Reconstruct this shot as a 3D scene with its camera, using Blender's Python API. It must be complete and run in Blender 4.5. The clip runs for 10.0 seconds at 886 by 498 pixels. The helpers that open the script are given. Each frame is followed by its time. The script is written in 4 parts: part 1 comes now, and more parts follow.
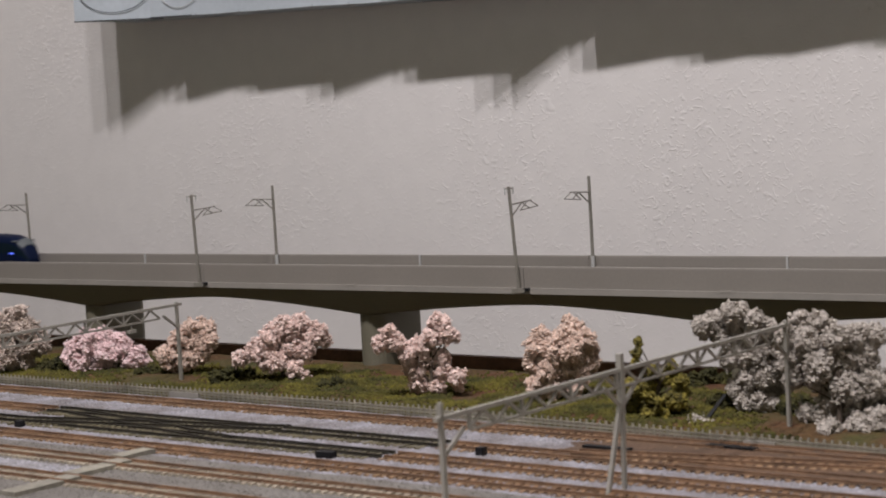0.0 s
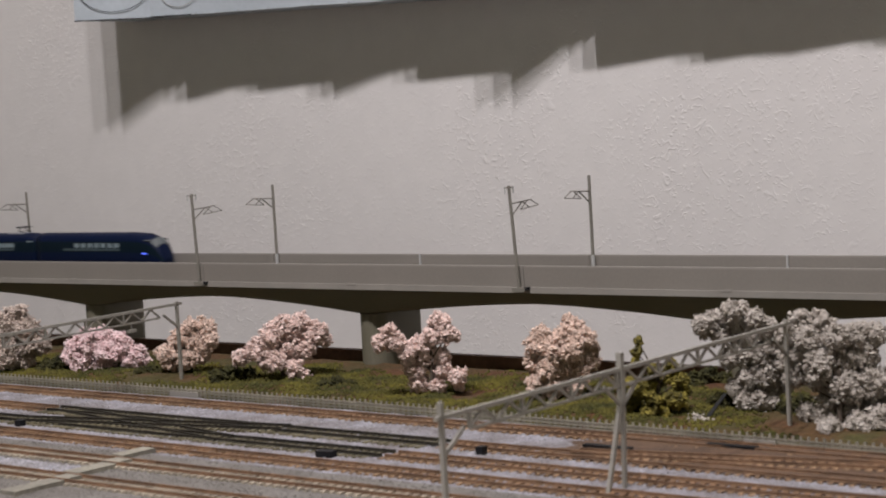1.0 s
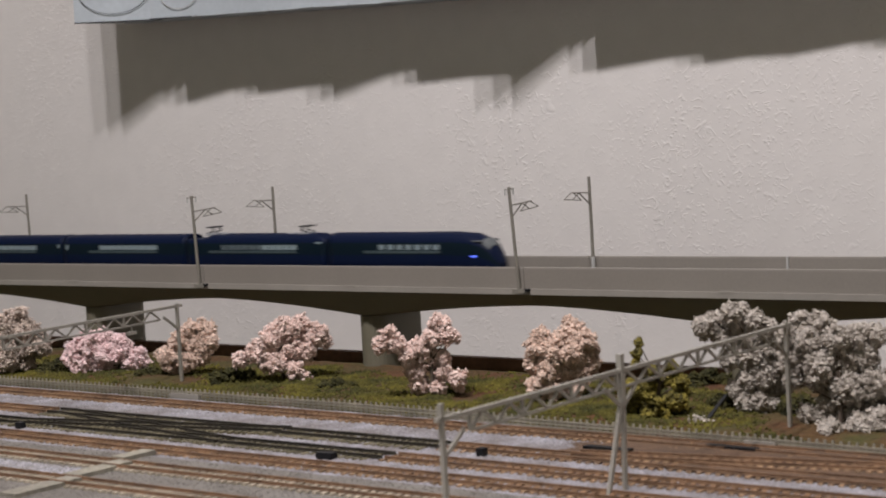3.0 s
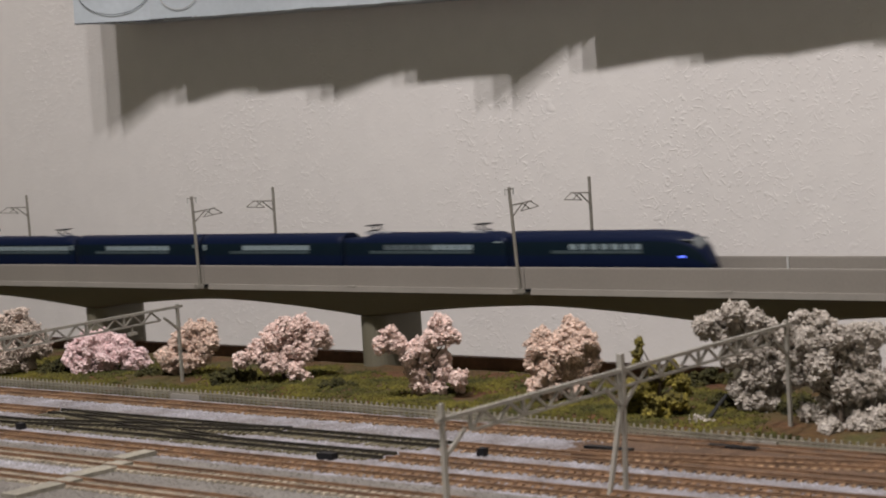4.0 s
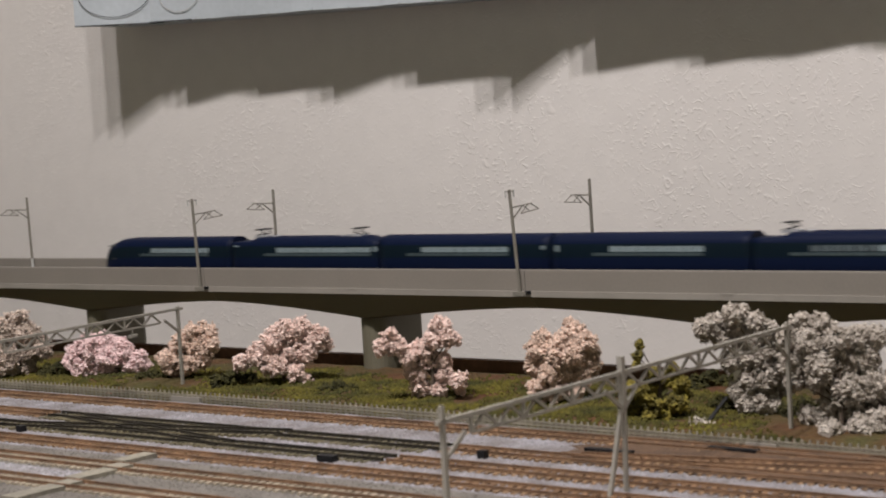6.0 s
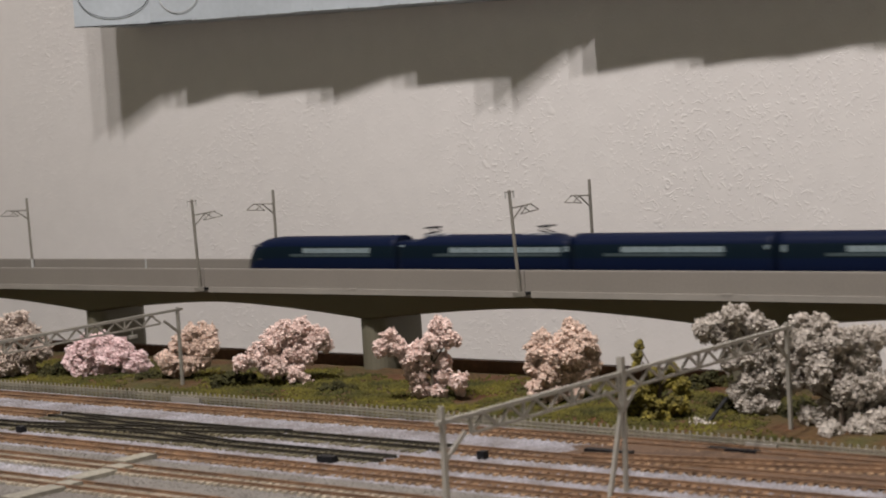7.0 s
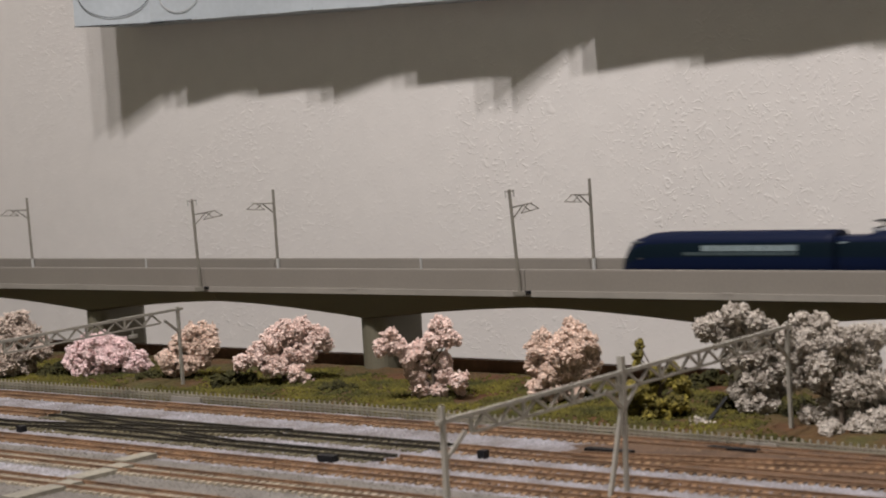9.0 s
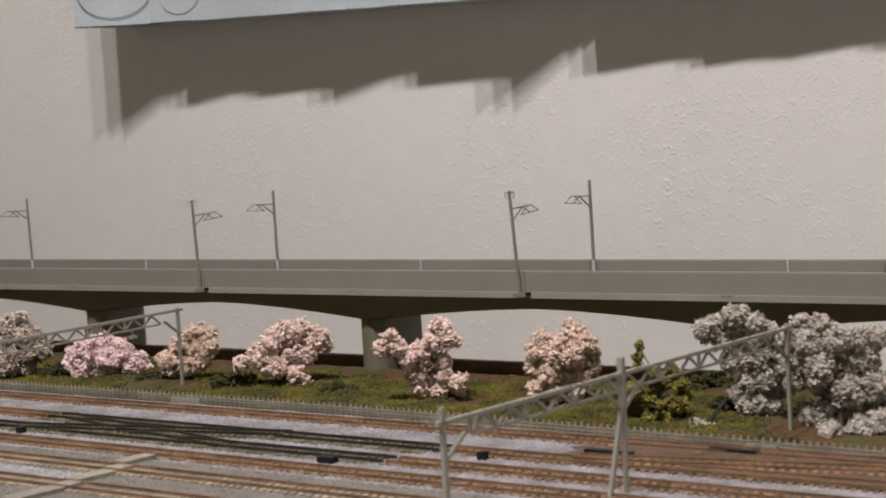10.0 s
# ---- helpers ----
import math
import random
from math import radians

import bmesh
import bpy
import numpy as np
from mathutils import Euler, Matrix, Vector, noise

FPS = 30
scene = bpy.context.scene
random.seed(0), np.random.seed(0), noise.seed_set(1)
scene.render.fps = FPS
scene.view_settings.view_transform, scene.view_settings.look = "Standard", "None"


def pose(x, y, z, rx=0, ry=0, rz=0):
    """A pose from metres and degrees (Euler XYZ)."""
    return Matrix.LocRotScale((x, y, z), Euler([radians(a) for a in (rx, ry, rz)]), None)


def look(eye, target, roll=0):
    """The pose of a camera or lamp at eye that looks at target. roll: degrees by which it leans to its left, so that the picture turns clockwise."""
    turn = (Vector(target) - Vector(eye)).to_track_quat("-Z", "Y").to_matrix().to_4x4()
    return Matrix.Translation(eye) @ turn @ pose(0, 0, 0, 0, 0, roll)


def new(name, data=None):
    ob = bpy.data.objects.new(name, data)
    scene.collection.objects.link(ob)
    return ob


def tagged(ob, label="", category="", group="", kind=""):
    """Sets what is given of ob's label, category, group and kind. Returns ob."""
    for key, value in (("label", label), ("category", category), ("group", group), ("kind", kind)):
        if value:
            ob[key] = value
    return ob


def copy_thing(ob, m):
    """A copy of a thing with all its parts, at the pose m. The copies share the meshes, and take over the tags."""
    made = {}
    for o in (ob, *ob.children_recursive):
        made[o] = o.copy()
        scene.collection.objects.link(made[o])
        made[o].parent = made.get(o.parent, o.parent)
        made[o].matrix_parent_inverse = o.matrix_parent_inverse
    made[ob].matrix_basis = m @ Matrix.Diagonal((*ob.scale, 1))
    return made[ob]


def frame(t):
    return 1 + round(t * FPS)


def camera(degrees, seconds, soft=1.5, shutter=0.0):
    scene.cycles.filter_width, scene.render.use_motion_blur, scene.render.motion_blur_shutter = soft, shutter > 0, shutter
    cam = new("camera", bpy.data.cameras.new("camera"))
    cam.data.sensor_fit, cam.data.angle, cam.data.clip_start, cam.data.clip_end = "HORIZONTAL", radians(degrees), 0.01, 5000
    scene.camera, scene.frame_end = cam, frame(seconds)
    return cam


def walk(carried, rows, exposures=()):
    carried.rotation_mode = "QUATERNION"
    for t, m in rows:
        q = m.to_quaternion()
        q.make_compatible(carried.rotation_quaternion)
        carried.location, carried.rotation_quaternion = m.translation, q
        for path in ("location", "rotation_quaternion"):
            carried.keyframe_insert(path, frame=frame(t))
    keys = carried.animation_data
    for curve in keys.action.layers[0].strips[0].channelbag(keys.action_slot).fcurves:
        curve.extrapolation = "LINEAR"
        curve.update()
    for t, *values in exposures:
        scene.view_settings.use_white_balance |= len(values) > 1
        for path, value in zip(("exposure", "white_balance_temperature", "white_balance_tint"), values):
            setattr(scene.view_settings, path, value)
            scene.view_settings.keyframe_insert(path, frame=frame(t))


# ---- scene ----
# ---------------------------------------------------------------- camera
cam = camera(27.69, 10.0, soft=1.95, shutter=0.9)
cam.data.dof.use_dof, cam.data.dof.focus_distance, cam.data.dof.aperture_fstop = True, 1.04, 28.0
EYE = Vector((0.8215, -0.7686, 0.1443))


def aim(yaw, pitch, roll):
    y, p = radians(yaw), radians(pitch)
    return look(EYE, EYE + Vector((-math.sin(y) * math.cos(p), math.cos(y) * math.cos(p), math.sin(p))), roll)


walk(cam, [(t, aim(*a)) for t, *a in (
    (0.0, 39.255, -4.130, -3.290), (0.5, 39.260, -4.160, -3.312), (1.0, 39.262, -4.156, -3.312),
    (1.5, 39.255, -4.127, -3.292), (2.0, 39.254, -4.106, -3.307), (2.5, 39.257, -4.102, -3.330),
    (4.0, 39.272, -4.098, -3.490), (4.5, 39.277, -4.088, -3.497), (5.0, 39.277, -4.042, -3.499),
    (5.5, 39.276, -4.028, -3.503), (7.0, 39.271, -4.004, -3.511), (7.5, 39.267, -3.997, -3.515),
    (8.0, 39.269, -4.003, -3.505), (8.5, 39.273, -4.012, -3.535), (9.0, 39.279, -4.026, -3.560),
    (9.5, 39.268, -4.008, -3.535), (10.0, 39.273, -3.985, -3.500))],
     exposures=((0.0, -0.08, 6200, 10), (2.5, -0.04, 6250, 10), (4.5, 0.0, 6460, 8), (10.0, 0.03, 6500, 8)))

# ---------------------------------------------------------------- light
ROOM = dict(x0=-2.3, x1=2.3, y0=-2.9, y1=0.20, z0=-0.80, z1=1.72)
LAMP_X, LAMP_Y, LAMP_Z = (0.15, 0.43, 0.72), -0.85, 1.655

world = bpy.data.worlds.new("room_air")
world.use_nodes = True
world.node_tree.nodes["Background"].inputs[0].default_value = (0.96, 1.0, 0.92, 1)
world.node_tree.nodes["Background"].inputs[1].default_value = 0.012
scene.world = world

for lx in LAMP_X:
    ld = bpy.data.lights.new("bulb_light", "AREA")
    ld.shape, ld.size, ld.size_y, ld.energy, ld.color = "ELLIPSE", 0.045, 0.11, 14.8, (1.0, 0.920, 0.912)
    lo = new("bulb_light", ld)
    lo.matrix_world = pose(lx, LAMP_Y, LAMP_Z - 0.075)


# ---------------------------------------------------------------- materials
def material(name, base, rough=0.6, metal=0.0, vary=0.12, scale=40.0, fine=400.0, bump=0.1, dist=0.0005, second=None, mix=0.5,
             spec=0.5, random_obj=0.0, random_island=0.0, glow=0.0):
    """A surface with variation at two scales (per metre) and fine relief."""
    m = bpy.data.materials.new(name)
    m.use_nodes = True
    nt = m.node_tree
    n, l = nt.nodes, nt.links
    b = n["Principled BSDF"]
    b.inputs["Roughness"].default_value = rough
    b.inputs["Metallic"].default_value = metal
    b.inputs["Specular IOR Level"].default_value = spec
    tc = n.new("ShaderNodeTexCoord")
    big = n.new("ShaderNodeTexNoise")
    big.inputs["Scale"].default_value, big.inputs["Detail"].default_value = scale, 4
    small = n.new("ShaderNodeTexNoise")
    small.inputs["Scale"].default_value, small.inputs["Detail"].default_value = fine, 3
    l.new(tc.outputs["Object"], big.inputs["Vector"])
    l.new(tc.outputs["Object"], small.inputs["Vector"])
    ramp = n.new("ShaderNodeValToRGB")
    second = second or tuple(c * (1 - 2 * vary) for c in base)
    ramp.color_ramp.elements[0].position, ramp.color_ramp.elements[1].position = mix - 0.15, mix + 0.15
    ramp.color_ramp.elements[0].color, ramp.color_ramp.elements[1].color = (*second, 1), (*base, 1)
    l.new(big.outputs["Fac"], ramp.inputs["Fac"])
    mul = n.new("ShaderNodeMix")
    mul.data_type, mul.blend_type = "RGBA", "MULTIPLY"
    mul.inputs["Factor"].default_value = 1.0
    mr = n.new("ShaderNodeMapRange")
    mr.inputs["From Min"].default_value, mr.inputs["From Max"].default_value = 0.3, 0.7
    mr.inputs["To Min"].default_value, mr.inputs["To Max"].default_value = 1 - vary, 1 + vary * 0.5
    l.new(small.outputs["Fac"], mr.inputs["Value"])
    l.new(ramp.outputs["Color"], mul.inputs[6])
    l.new(mr.outputs["Result"], mul.inputs[7])
    out = mul.outputs[2]
    for amount, node, sock in ((random_obj, "ShaderNodeObjectInfo", "Random"), (random_island, "ShaderNodeNewGeometry", "Random Per Island")):
        if amount:
            rnd = n.new(node)
            m2 = n.new("ShaderNodeMapRange")
            m2.inputs["To Min"].default_value, m2.inputs["To Max"].default_value = 1 - amount, 1 + amount
            l.new(rnd.outputs[sock], m2.inputs["Value"])
            mm = n.new("ShaderNodeMix")
            mm.data_type, mm.blend_type = "RGBA", "MULTIPLY"
            mm.inputs["Factor"].default_value = 1.0
            l.new(out, mm.inputs[6])
            l.new(m2.outputs["Result"], mm.inputs[7])
            out = mm.outputs[2]
    l.new(out, b.inputs["Base Color"])
    if bump:
        bp = n.new("ShaderNodeBump")
        bp.inputs["Strength"].default_value, bp.inputs["Distance"].default_value = bump, dist
        l.new(small.outputs["Fac"], bp.inputs["Height"])
        l.new(bp.outputs["Normal"], b.inputs["Normal"])
    if glow:
        l.new(out, b.inputs["Emission Color"])
        b.inputs["Emission Strength"].default_value = glow
    return m


def wallpaper():
    """White embossed wallpaper: short raised ridges and dabs, gathered in drifts."""
    m = material("wallpaper", (0.70, 0.675, 0.655), 0.75, vary=0.03, scale=3, fine=60, bump=0.0, second=(0.67, 0.645, 0.625))
    nt = m.node_tree
    n, l = nt.nodes, nt.links
    tc = n.new("ShaderNodeTexCoord")

    def cloud(scale, detail, shift, distortion=0.0):
        mp = n.new("ShaderNodeMapping")
        mp.inputs["Location"].default_value = (shift, shift * 0.7, -shift)
        l.new(tc.outputs["Object"], mp.inputs["Vector"])
        no = n.new("ShaderNodeTexNoise")
        no.inputs["Scale"].default_value, no.inputs["Detail"].default_value = scale, detail
        no.inputs["Distortion"].default_value = distortion
        l.new(mp.outputs["Vector"], no.inputs["Vector"])
        return no.outputs["Fac"]

    def step(value, low, high, to0=0.0, to1=1.0):
        mr = n.new("ShaderNodeMapRange")
        mr.interpolation_type = "SMOOTHSTEP"
        mr.inputs["From Min"].default_value, mr.inputs["From Max"].default_value = low, high
        mr.inputs["To Min"].default_value, mr.inputs["To Max"].default_value = to0, to1
        l.new(value, mr.inputs["Value"])
        return mr.outputs["Result"]

    def calc(op, a, b):
        mt = n.new("ShaderNodeMath")
        mt.operation = op
        for sock, v in zip(mt.inputs, (a, b)):
            if isinstance(v, float):
                sock.default_value = v
            else:
                l.new(v, sock)
        return mt.outputs[0]

    drift = step(cloud(11.0, 3.0, 5.1), 0.42, 0.64, 0.25, 1.0)
    height = None
    for scale, shift, width, cut, w in ((60.0, 1.7, 0.028, 0.56, 1.0), (100.0, 8.3, 0.036, 0.56, 0.9), (170.0, 3.9, 0.06, 0.54, 0.8)):
        off = calc("ABSOLUTE", calc("SUBTRACT", cloud(scale, 1.0, shift, 0.6), 0.5), 0.0)
        ridge = step(off, 0.0, width, 1.0, 0.0)
        broken = step(cloud(scale * 1.3, 1.0, shift + 11.0), cut, cut + 0.10, 0.0, w)
        ridge = calc("MULTIPLY", ridge, broken)
        height = ridge if height is None else calc("MAXIMUM", height, ridge)
    dabs = step(cloud(260.0, 1.0, 21.0), 0.60, 0.72, 0.0, 0.8)
    height = calc("MULTIPLY", calc("MAXIMUM", height, dabs), drift)
    height = calc("ADD", height, calc("MULTIPLY", cloud(330.0, 3.0, 2.0), 0.22))
    bp = n.new("ShaderNodeBump")
    bp.inputs["Strength"].default_value, bp.inputs["Distance"].default_value = 0.80, 0.00029
    l.new(height, bp.inputs["Height"])
    l.new(bp.outputs["Normal"], n["Principled BSDF"].inputs["Normal"])
    return m


M_WALL = wallpaper()
# unseen walls; the green tint colours the bounce light in the shadows
M_PLASTER = material("bounce_tint_plaster", (0.57, 0.60, 0.50), 0.85, vary=0.04, scale=2, fine=80)
M_CEIL = material("ceiling_paper", (0.74, 0.73, 0.70), 0.85, vary=0.03, scale=2, fine=120)
M_FLOOR = material("floorboards", (0.27, 0.22, 0.15), 0.45, vary=0.2, scale=6, fine=90)
M_BOARD = material("layout_plywood", (0.19, 0.095, 0.05), 0.7, vary=0.2, scale=9, fine=160)
M_BACK = material("dark_brown_backboard", (0.20, 0.098, 0.052), 0.7, vary=0.25, scale=30, fine=300, second=(0.13, 0.062, 0.033))
M_LEG = material("table_leg_pine", (0.40, 0.27, 0.16), 0.6, vary=0.15, scale=12, fine=150)
M_CONC = material("viaduct_grey_plastic", (0.235, 0.215, 0.19), 0.55, vary=0.05, scale=14, fine=700, bump=0.05)
M_CONC_TOP = material("parapet_rim_grey", (0.30, 0.28, 0.25), 0.5, vary=0.06, scale=30, fine=700, bump=0.04)
# viaduct grey darkened and greened: shade below the deck and bank bounce in the colour
M_GIRDER = material("shaded_olive_plastic", (0.166, 0.154, 0.110), 0.6, vary=0.05, scale=14, fine=700, bump=0.05)
M_SLAB = material("slab_track_grey", (0.28, 0.27, 0.25), 0.7, vary=0.08, scale=20, fine=600)
M_MAST = material("mast_grey_plastic", (0.205, 0.192, 0.165), 0.5, vary=0.06, scale=60, fine=900, bump=0.03)
M_GANTRY = material("gantry_grey_plastic", (0.33, 0.312, 0.275), 0.55, vary=0.06, scale=60, fine=900, bump=0.03)
M_BALLAST = material("pale_grey_ballast", (0.30, 0.29, 0.315), 0.9, vary=0.35, scale=60, fine=900, bump=0.9, dist=0.0012, second=(0.19, 0.172, 0.175))
M_STONE = material("ballast_stone", (0.36, 0.355, 0.385), 0.9, vary=0.15, scale=60, fine=900, random_island=0.3, second=(0.25, 0.235, 0.235))
M_YARD = material("yard_concrete_grey", (0.185, 0.172, 0.155), 0.85, vary=0.25, scale=30, fine=900, bump=0.6, second=(0.14, 0.127, 0.112))
M_RUST = material("tan_brown_sleeper", (0.27, 0.175, 0.098), 0.8, vary=0.2, scale=70, fine=700, random_obj=0.3, second=(0.18, 0.10, 0.05))
M_DARK = material("dark_olive_sleeper", (0.170, 0.150, 0.095), 0.8, vary=0.25, scale=70, fine=700, random_obj=0.3, second=(0.110, 0.096, 0.060), spec=0.25)
M_GREYSL = material("grey_tan_sleeper", (0.30, 0.275, 0.22), 0.75, vary=0.15, scale=70, fine=700, random_obj=0.2)
M_BRSL = material("pale_concrete_sleeper", (0.40, 0.35, 0.27), 0.75, vary=0.15, scale=70, fine=700, random_obj=0.25)
M_RAIL_RUST = material("rusted_rail", (0.21, 0.12, 0.065), 0.7, 0.0, vary=0.25, scale=80, fine=800)
M_RAIL = material("nickel_silver_rail", (0.36, 0.34, 0.30), 0.35, 0.8, vary=0.1, scale=80, fine=800)
M_RAIL_BLACK = material("blackened_rail", (0.036, 0.031, 0.022), 0.75, 0.0, vary=0.25, scale=80, fine=800, spec=0.25)
M_GRASS_GROUND = material("moss_ground", (0.06, 0.054, 0.012), 0.95, vary=0.35, scale=30, fine=350, bump=0.8, dist=0.002, second=(0.095, 0.040, 0.014), mix=0.50)
M_GRASS = material("grass_flock", (0.128, 0.110, 0.014), 0.95, vary=0.2, scale=35, fine=500, random_island=0.22, second=(0.045, 0.046, 0.008), bump=0)
M_PINK = material("pink_blossom_foam", (0.80, 0.64, 0.585), 0.9, vary=0.12, scale=140, fine=600, random_island=0.24, second=(0.64, 0.48, 0.425), bump=0)
M_PINK2 = material("bright_pink_blossom_foam", (0.86, 0.69, 0.685), 0.9, vary=0.1, scale=140, fine=600, random_island=0.16, second=(0.77, 0.575, 0.575), bump=0)
M_PEACH = material("peach_blossom_foam", (0.76, 0.60, 0.51), 0.9, vary=0.12, scale=140, fine=600, random_island=0.28, second=(0.55, 0.41, 0.33), bump=0)
M_GREYPINK = material("greyed_pink_blossom_foam", (0.64, 0.53, 0.465), 0.9, vary=0.12, scale=140, fine=600, random_island=0.30, second=(0.42, 0.355, 0.30), bump=0)
M_FROST = material("frosty_white_foliage", (0.52, 0.475, 0.425), 0.9, vary=0.15, scale=140, fine=600, random_island=0.24, second=(0.36, 0.32, 0.275), bump=0)
M_GREENLEAF = material("olive_green_foliage", (0.25, 0.205, 0.032), 0.9, vary=0.2, scale=140, fine=600, random_island=0.5, second=(0.070, 0.060, 0.014), bump=0)
M_MOSS_SHADE = material("dark_moss_and_shade_flock", (0.062, 0.056, 0.011), 0.95, vary=0.2, scale=120, fine=600, random_island=0.4, second=(0.028, 0.028, 0.007), bump=0)
M_TWIG = material("dark_twig", (0.13, 0.10, 0.075), 0.9, vary=0.2, scale=80, fine=800)
M_NAVY = material("navy_blue_car_paint", (0.0032, 0.0075, 0.028), 0.5, 0.0, vary=0.04, scale=8, fine=600, bump=0.0, spec=0.10)
M_NAVY_DARK = material("dark_window_band_paint", (0.0035, 0.0095, 0.016), 0.5, 0.0, vary=0.04, scale=8, fine=600, bump=0.0, spec=0.10)
M_UNDER = material("car_underframe_black", (0.012, 0.012, 0.014), 0.6, vary=0.1)
M_SILVER = material("pale_roof_equipment", (0.42, 0.43, 0.46), 0.4, 0.3, vary=0.08)
M_BLUEBOX = material("pale_blue_card", (0.48, 0.53, 0.57), 0.55, vary=0.06, scale=14, fine=300, bump=0.05)
M_BLACK = material("black_plastic_box", (0.012, 0.012, 0.014), 0.5, vary=0.1, spec=0.2)
M_CREAM = material("cream_crossing_board", (0.29, 0.27, 0.215), 0.8, vary=0.25, scale=60, fine=500, second=(0.21, 0.195, 0.16))
M_BROWNBAL = material("rust_stained_ballast", (0.13, 0.076, 0.044), 0.9, vary=0.3, scale=70, fine=900, bump=0.9, dist=0.001, second=(0.085, 0.052, 0.032))
# opaque pale panes: brightness of the wall seen through the car, put into colour
M_PANE_LIT = material("lit_wall_car_window", (0.225, 0.285, 0.305), 0.3, vary=0.1, scale=300, fine=900, bump=0)
# darker pane colour imitates glass that catches less light
M_DIM = material("dim_reflection_car_window", (0.095, 0.122, 0.135), 0.35, vary=0.15, scale=300, fine=900, bump=0)
M_SEE_THROUGH = material("dim_see_through_band", (0.055, 0.080, 0.088), 0.4, vary=0.15, scale=300, fine=900, bump=0)
M_YARDSTONE = material("grey_yard_grit", (0.21, 0.198, 0.18), 0.9, vary=0.15, scale=60, fine=900, random_island=0.3, second=(0.165, 0.15, 0.132))
M_LAMPBODY = material("lamp_white_enamel", (0.75, 0.74, 0.72), 0.4, vary=0.03)
M_BULB = material("bulb_glow", (1.0, 0.88, 0.76), 0.5, vary=0.0, glow=6.0, bump=0)
M_HEAD = material("blue_led_glow", (0.10, 0.16, 1.0), 0.4, vary=0.0, glow=1.6, bump=0)
# cab glass made pale to carry its white reflection and highlight streak
M_SCREEN = material("windscreen_reflection", (0.11, 0.12, 0.125), 0.15, vary=0.05, scale=200, fine=900, bump=0)
M_INSUL = material("insulator_grey", (0.45, 0.45, 0.44), 0.4, vary=0.05)


# ---------------------------------------------------------------- mesh tools
def box(bm, x0, x1, y0, y1, z0, z1):
    v = [bm.verts.new((x, y, z)) for x in (x0, x1) for y in (y0, y1) for z in (z0, z1)]
    for f in ((0, 1, 3, 2), (4, 6, 7, 5), (0, 4, 5, 1), (2, 3, 7, 6), (0, 2, 6, 4), (1, 5, 7, 3)):
        bm.faces.new([v[i] for i in f])
    return v


def rod(bm, a, b, r0, r1=None, n=8):
    """A capped round bar from a to b."""
    a, b = Vector(a), Vector(b)
    r1 = r0 if r1 is None else r1
    q = (b - a).to_track_quat("Z", "Y").to_matrix()
    rings = []
    for c, r in ((a, r0), (b, r1)):
        rings.append([bm.verts.new(c + q @ Vector((r * math.cos(2 * math.pi * i / n), r * math.sin(2 * math.pi * i / n), 0))) for i in range(n)])
    for i in range(n):
        j = (i + 1) % n
        bm.faces.new((rings[0][i], rings[0][j], rings[1][j], rings[1][i]))
    bm.faces.new(rings[0][::-1])
    bm.faces.new(rings[1])


def bar(bm, a, b, w, h=None):
    """A square bar from a to b."""
    a, b = Vector(a), Vector(b)
    h = w if h is None else h
    q = (b - a).to_track_quat("Z", "Y").to_matrix()
    rings = [[bm.verts.new(c + q @ Vector((sx * w / 2, sy * h / 2, 0))) for sx, sy in ((-1, -1), (1, -1), (1, 1), (-1, 1))] for c in (a, b)]
    for i in range(4):
        j = (i + 1) % 4
        bm.faces.new((rings[0][i], rings[0][j], rings[1][j], rings[1][i]))
    bm.faces.new(rings[0][::-1])
    bm.faces.new(rings[1])


def prism(bm, pts, axis, c0, c1):
    """A closed outline in the plane across the axis, pushed from c0 to c1."""
    def at(p, c):
        return (c, p[0], p[1]) if axis == "x" else (p[0], c, p[1]) if axis == "y" else (p[0], p[1], c)
    r0 = [bm.verts.new(at(p, c0)) for p in pts]
    r1 = [bm.verts.new(at(p, c1)) for p in pts]
    k = len(pts)
    for i in range(k):
        j = (i + 1) % k
        bm.faces.new((r0[i], r0[j], r1[j], r1[i]))
    bm.faces.new(r0[::-1])
    bm.faces.new(r1)


def mesh_of(name, bm, mat, smooth=False, bevel=0.0):
    if bevel:
        bmesh.ops.bevel(bm, geom=[e for e in bm.edges if len(e.link_faces) == 2 and e.calc_face_angle() > 0.6], offset=bevel, segments=2, affect="EDGES", profile=0.6)
    bmesh.ops.recalc_face_normals(bm, faces=bm.faces)
    me = bpy.data.meshes.new(name)
    bm.to_mesh(me)
    bm.free()
    for m in (mat if isinstance(mat, (list, tuple)) else [mat]):
        me.materials.append(m)
    if smooth:
        for p in me.polygons:
            p.use_smooth = True
    return me


def part(name, bm, mat, parent, label="", smooth=False, bevel=0.0):
    ob = new(name, mesh_of(name, bm, mat, smooth, bevel))
    ob.parent = parent
    return tagged(ob, label)


def empty(name, m=None):
    ob = new(name)
    ob.empty_display_size = 0.02
    if m is not None:
        ob.matrix_world = m
    return ob


def solid(name, bm, mat, label="", category="", group="", kind="", smooth=False, bevel=0.0):
    return tagged(new(name, mesh_of(name, bm, mat, smooth, bevel)), label, category, group, kind)


# ---------------------------------------------------------------- room
R = ROOM
TH = 0.10


def slab_box(name, x0, x1, y0, y1, z0, z1, mat, label):
    bm = bmesh.new()
    box(bm, x0, x1, y0, y1, z0, z1)
    return solid(name, bm, mat, label, "", "", "structure")


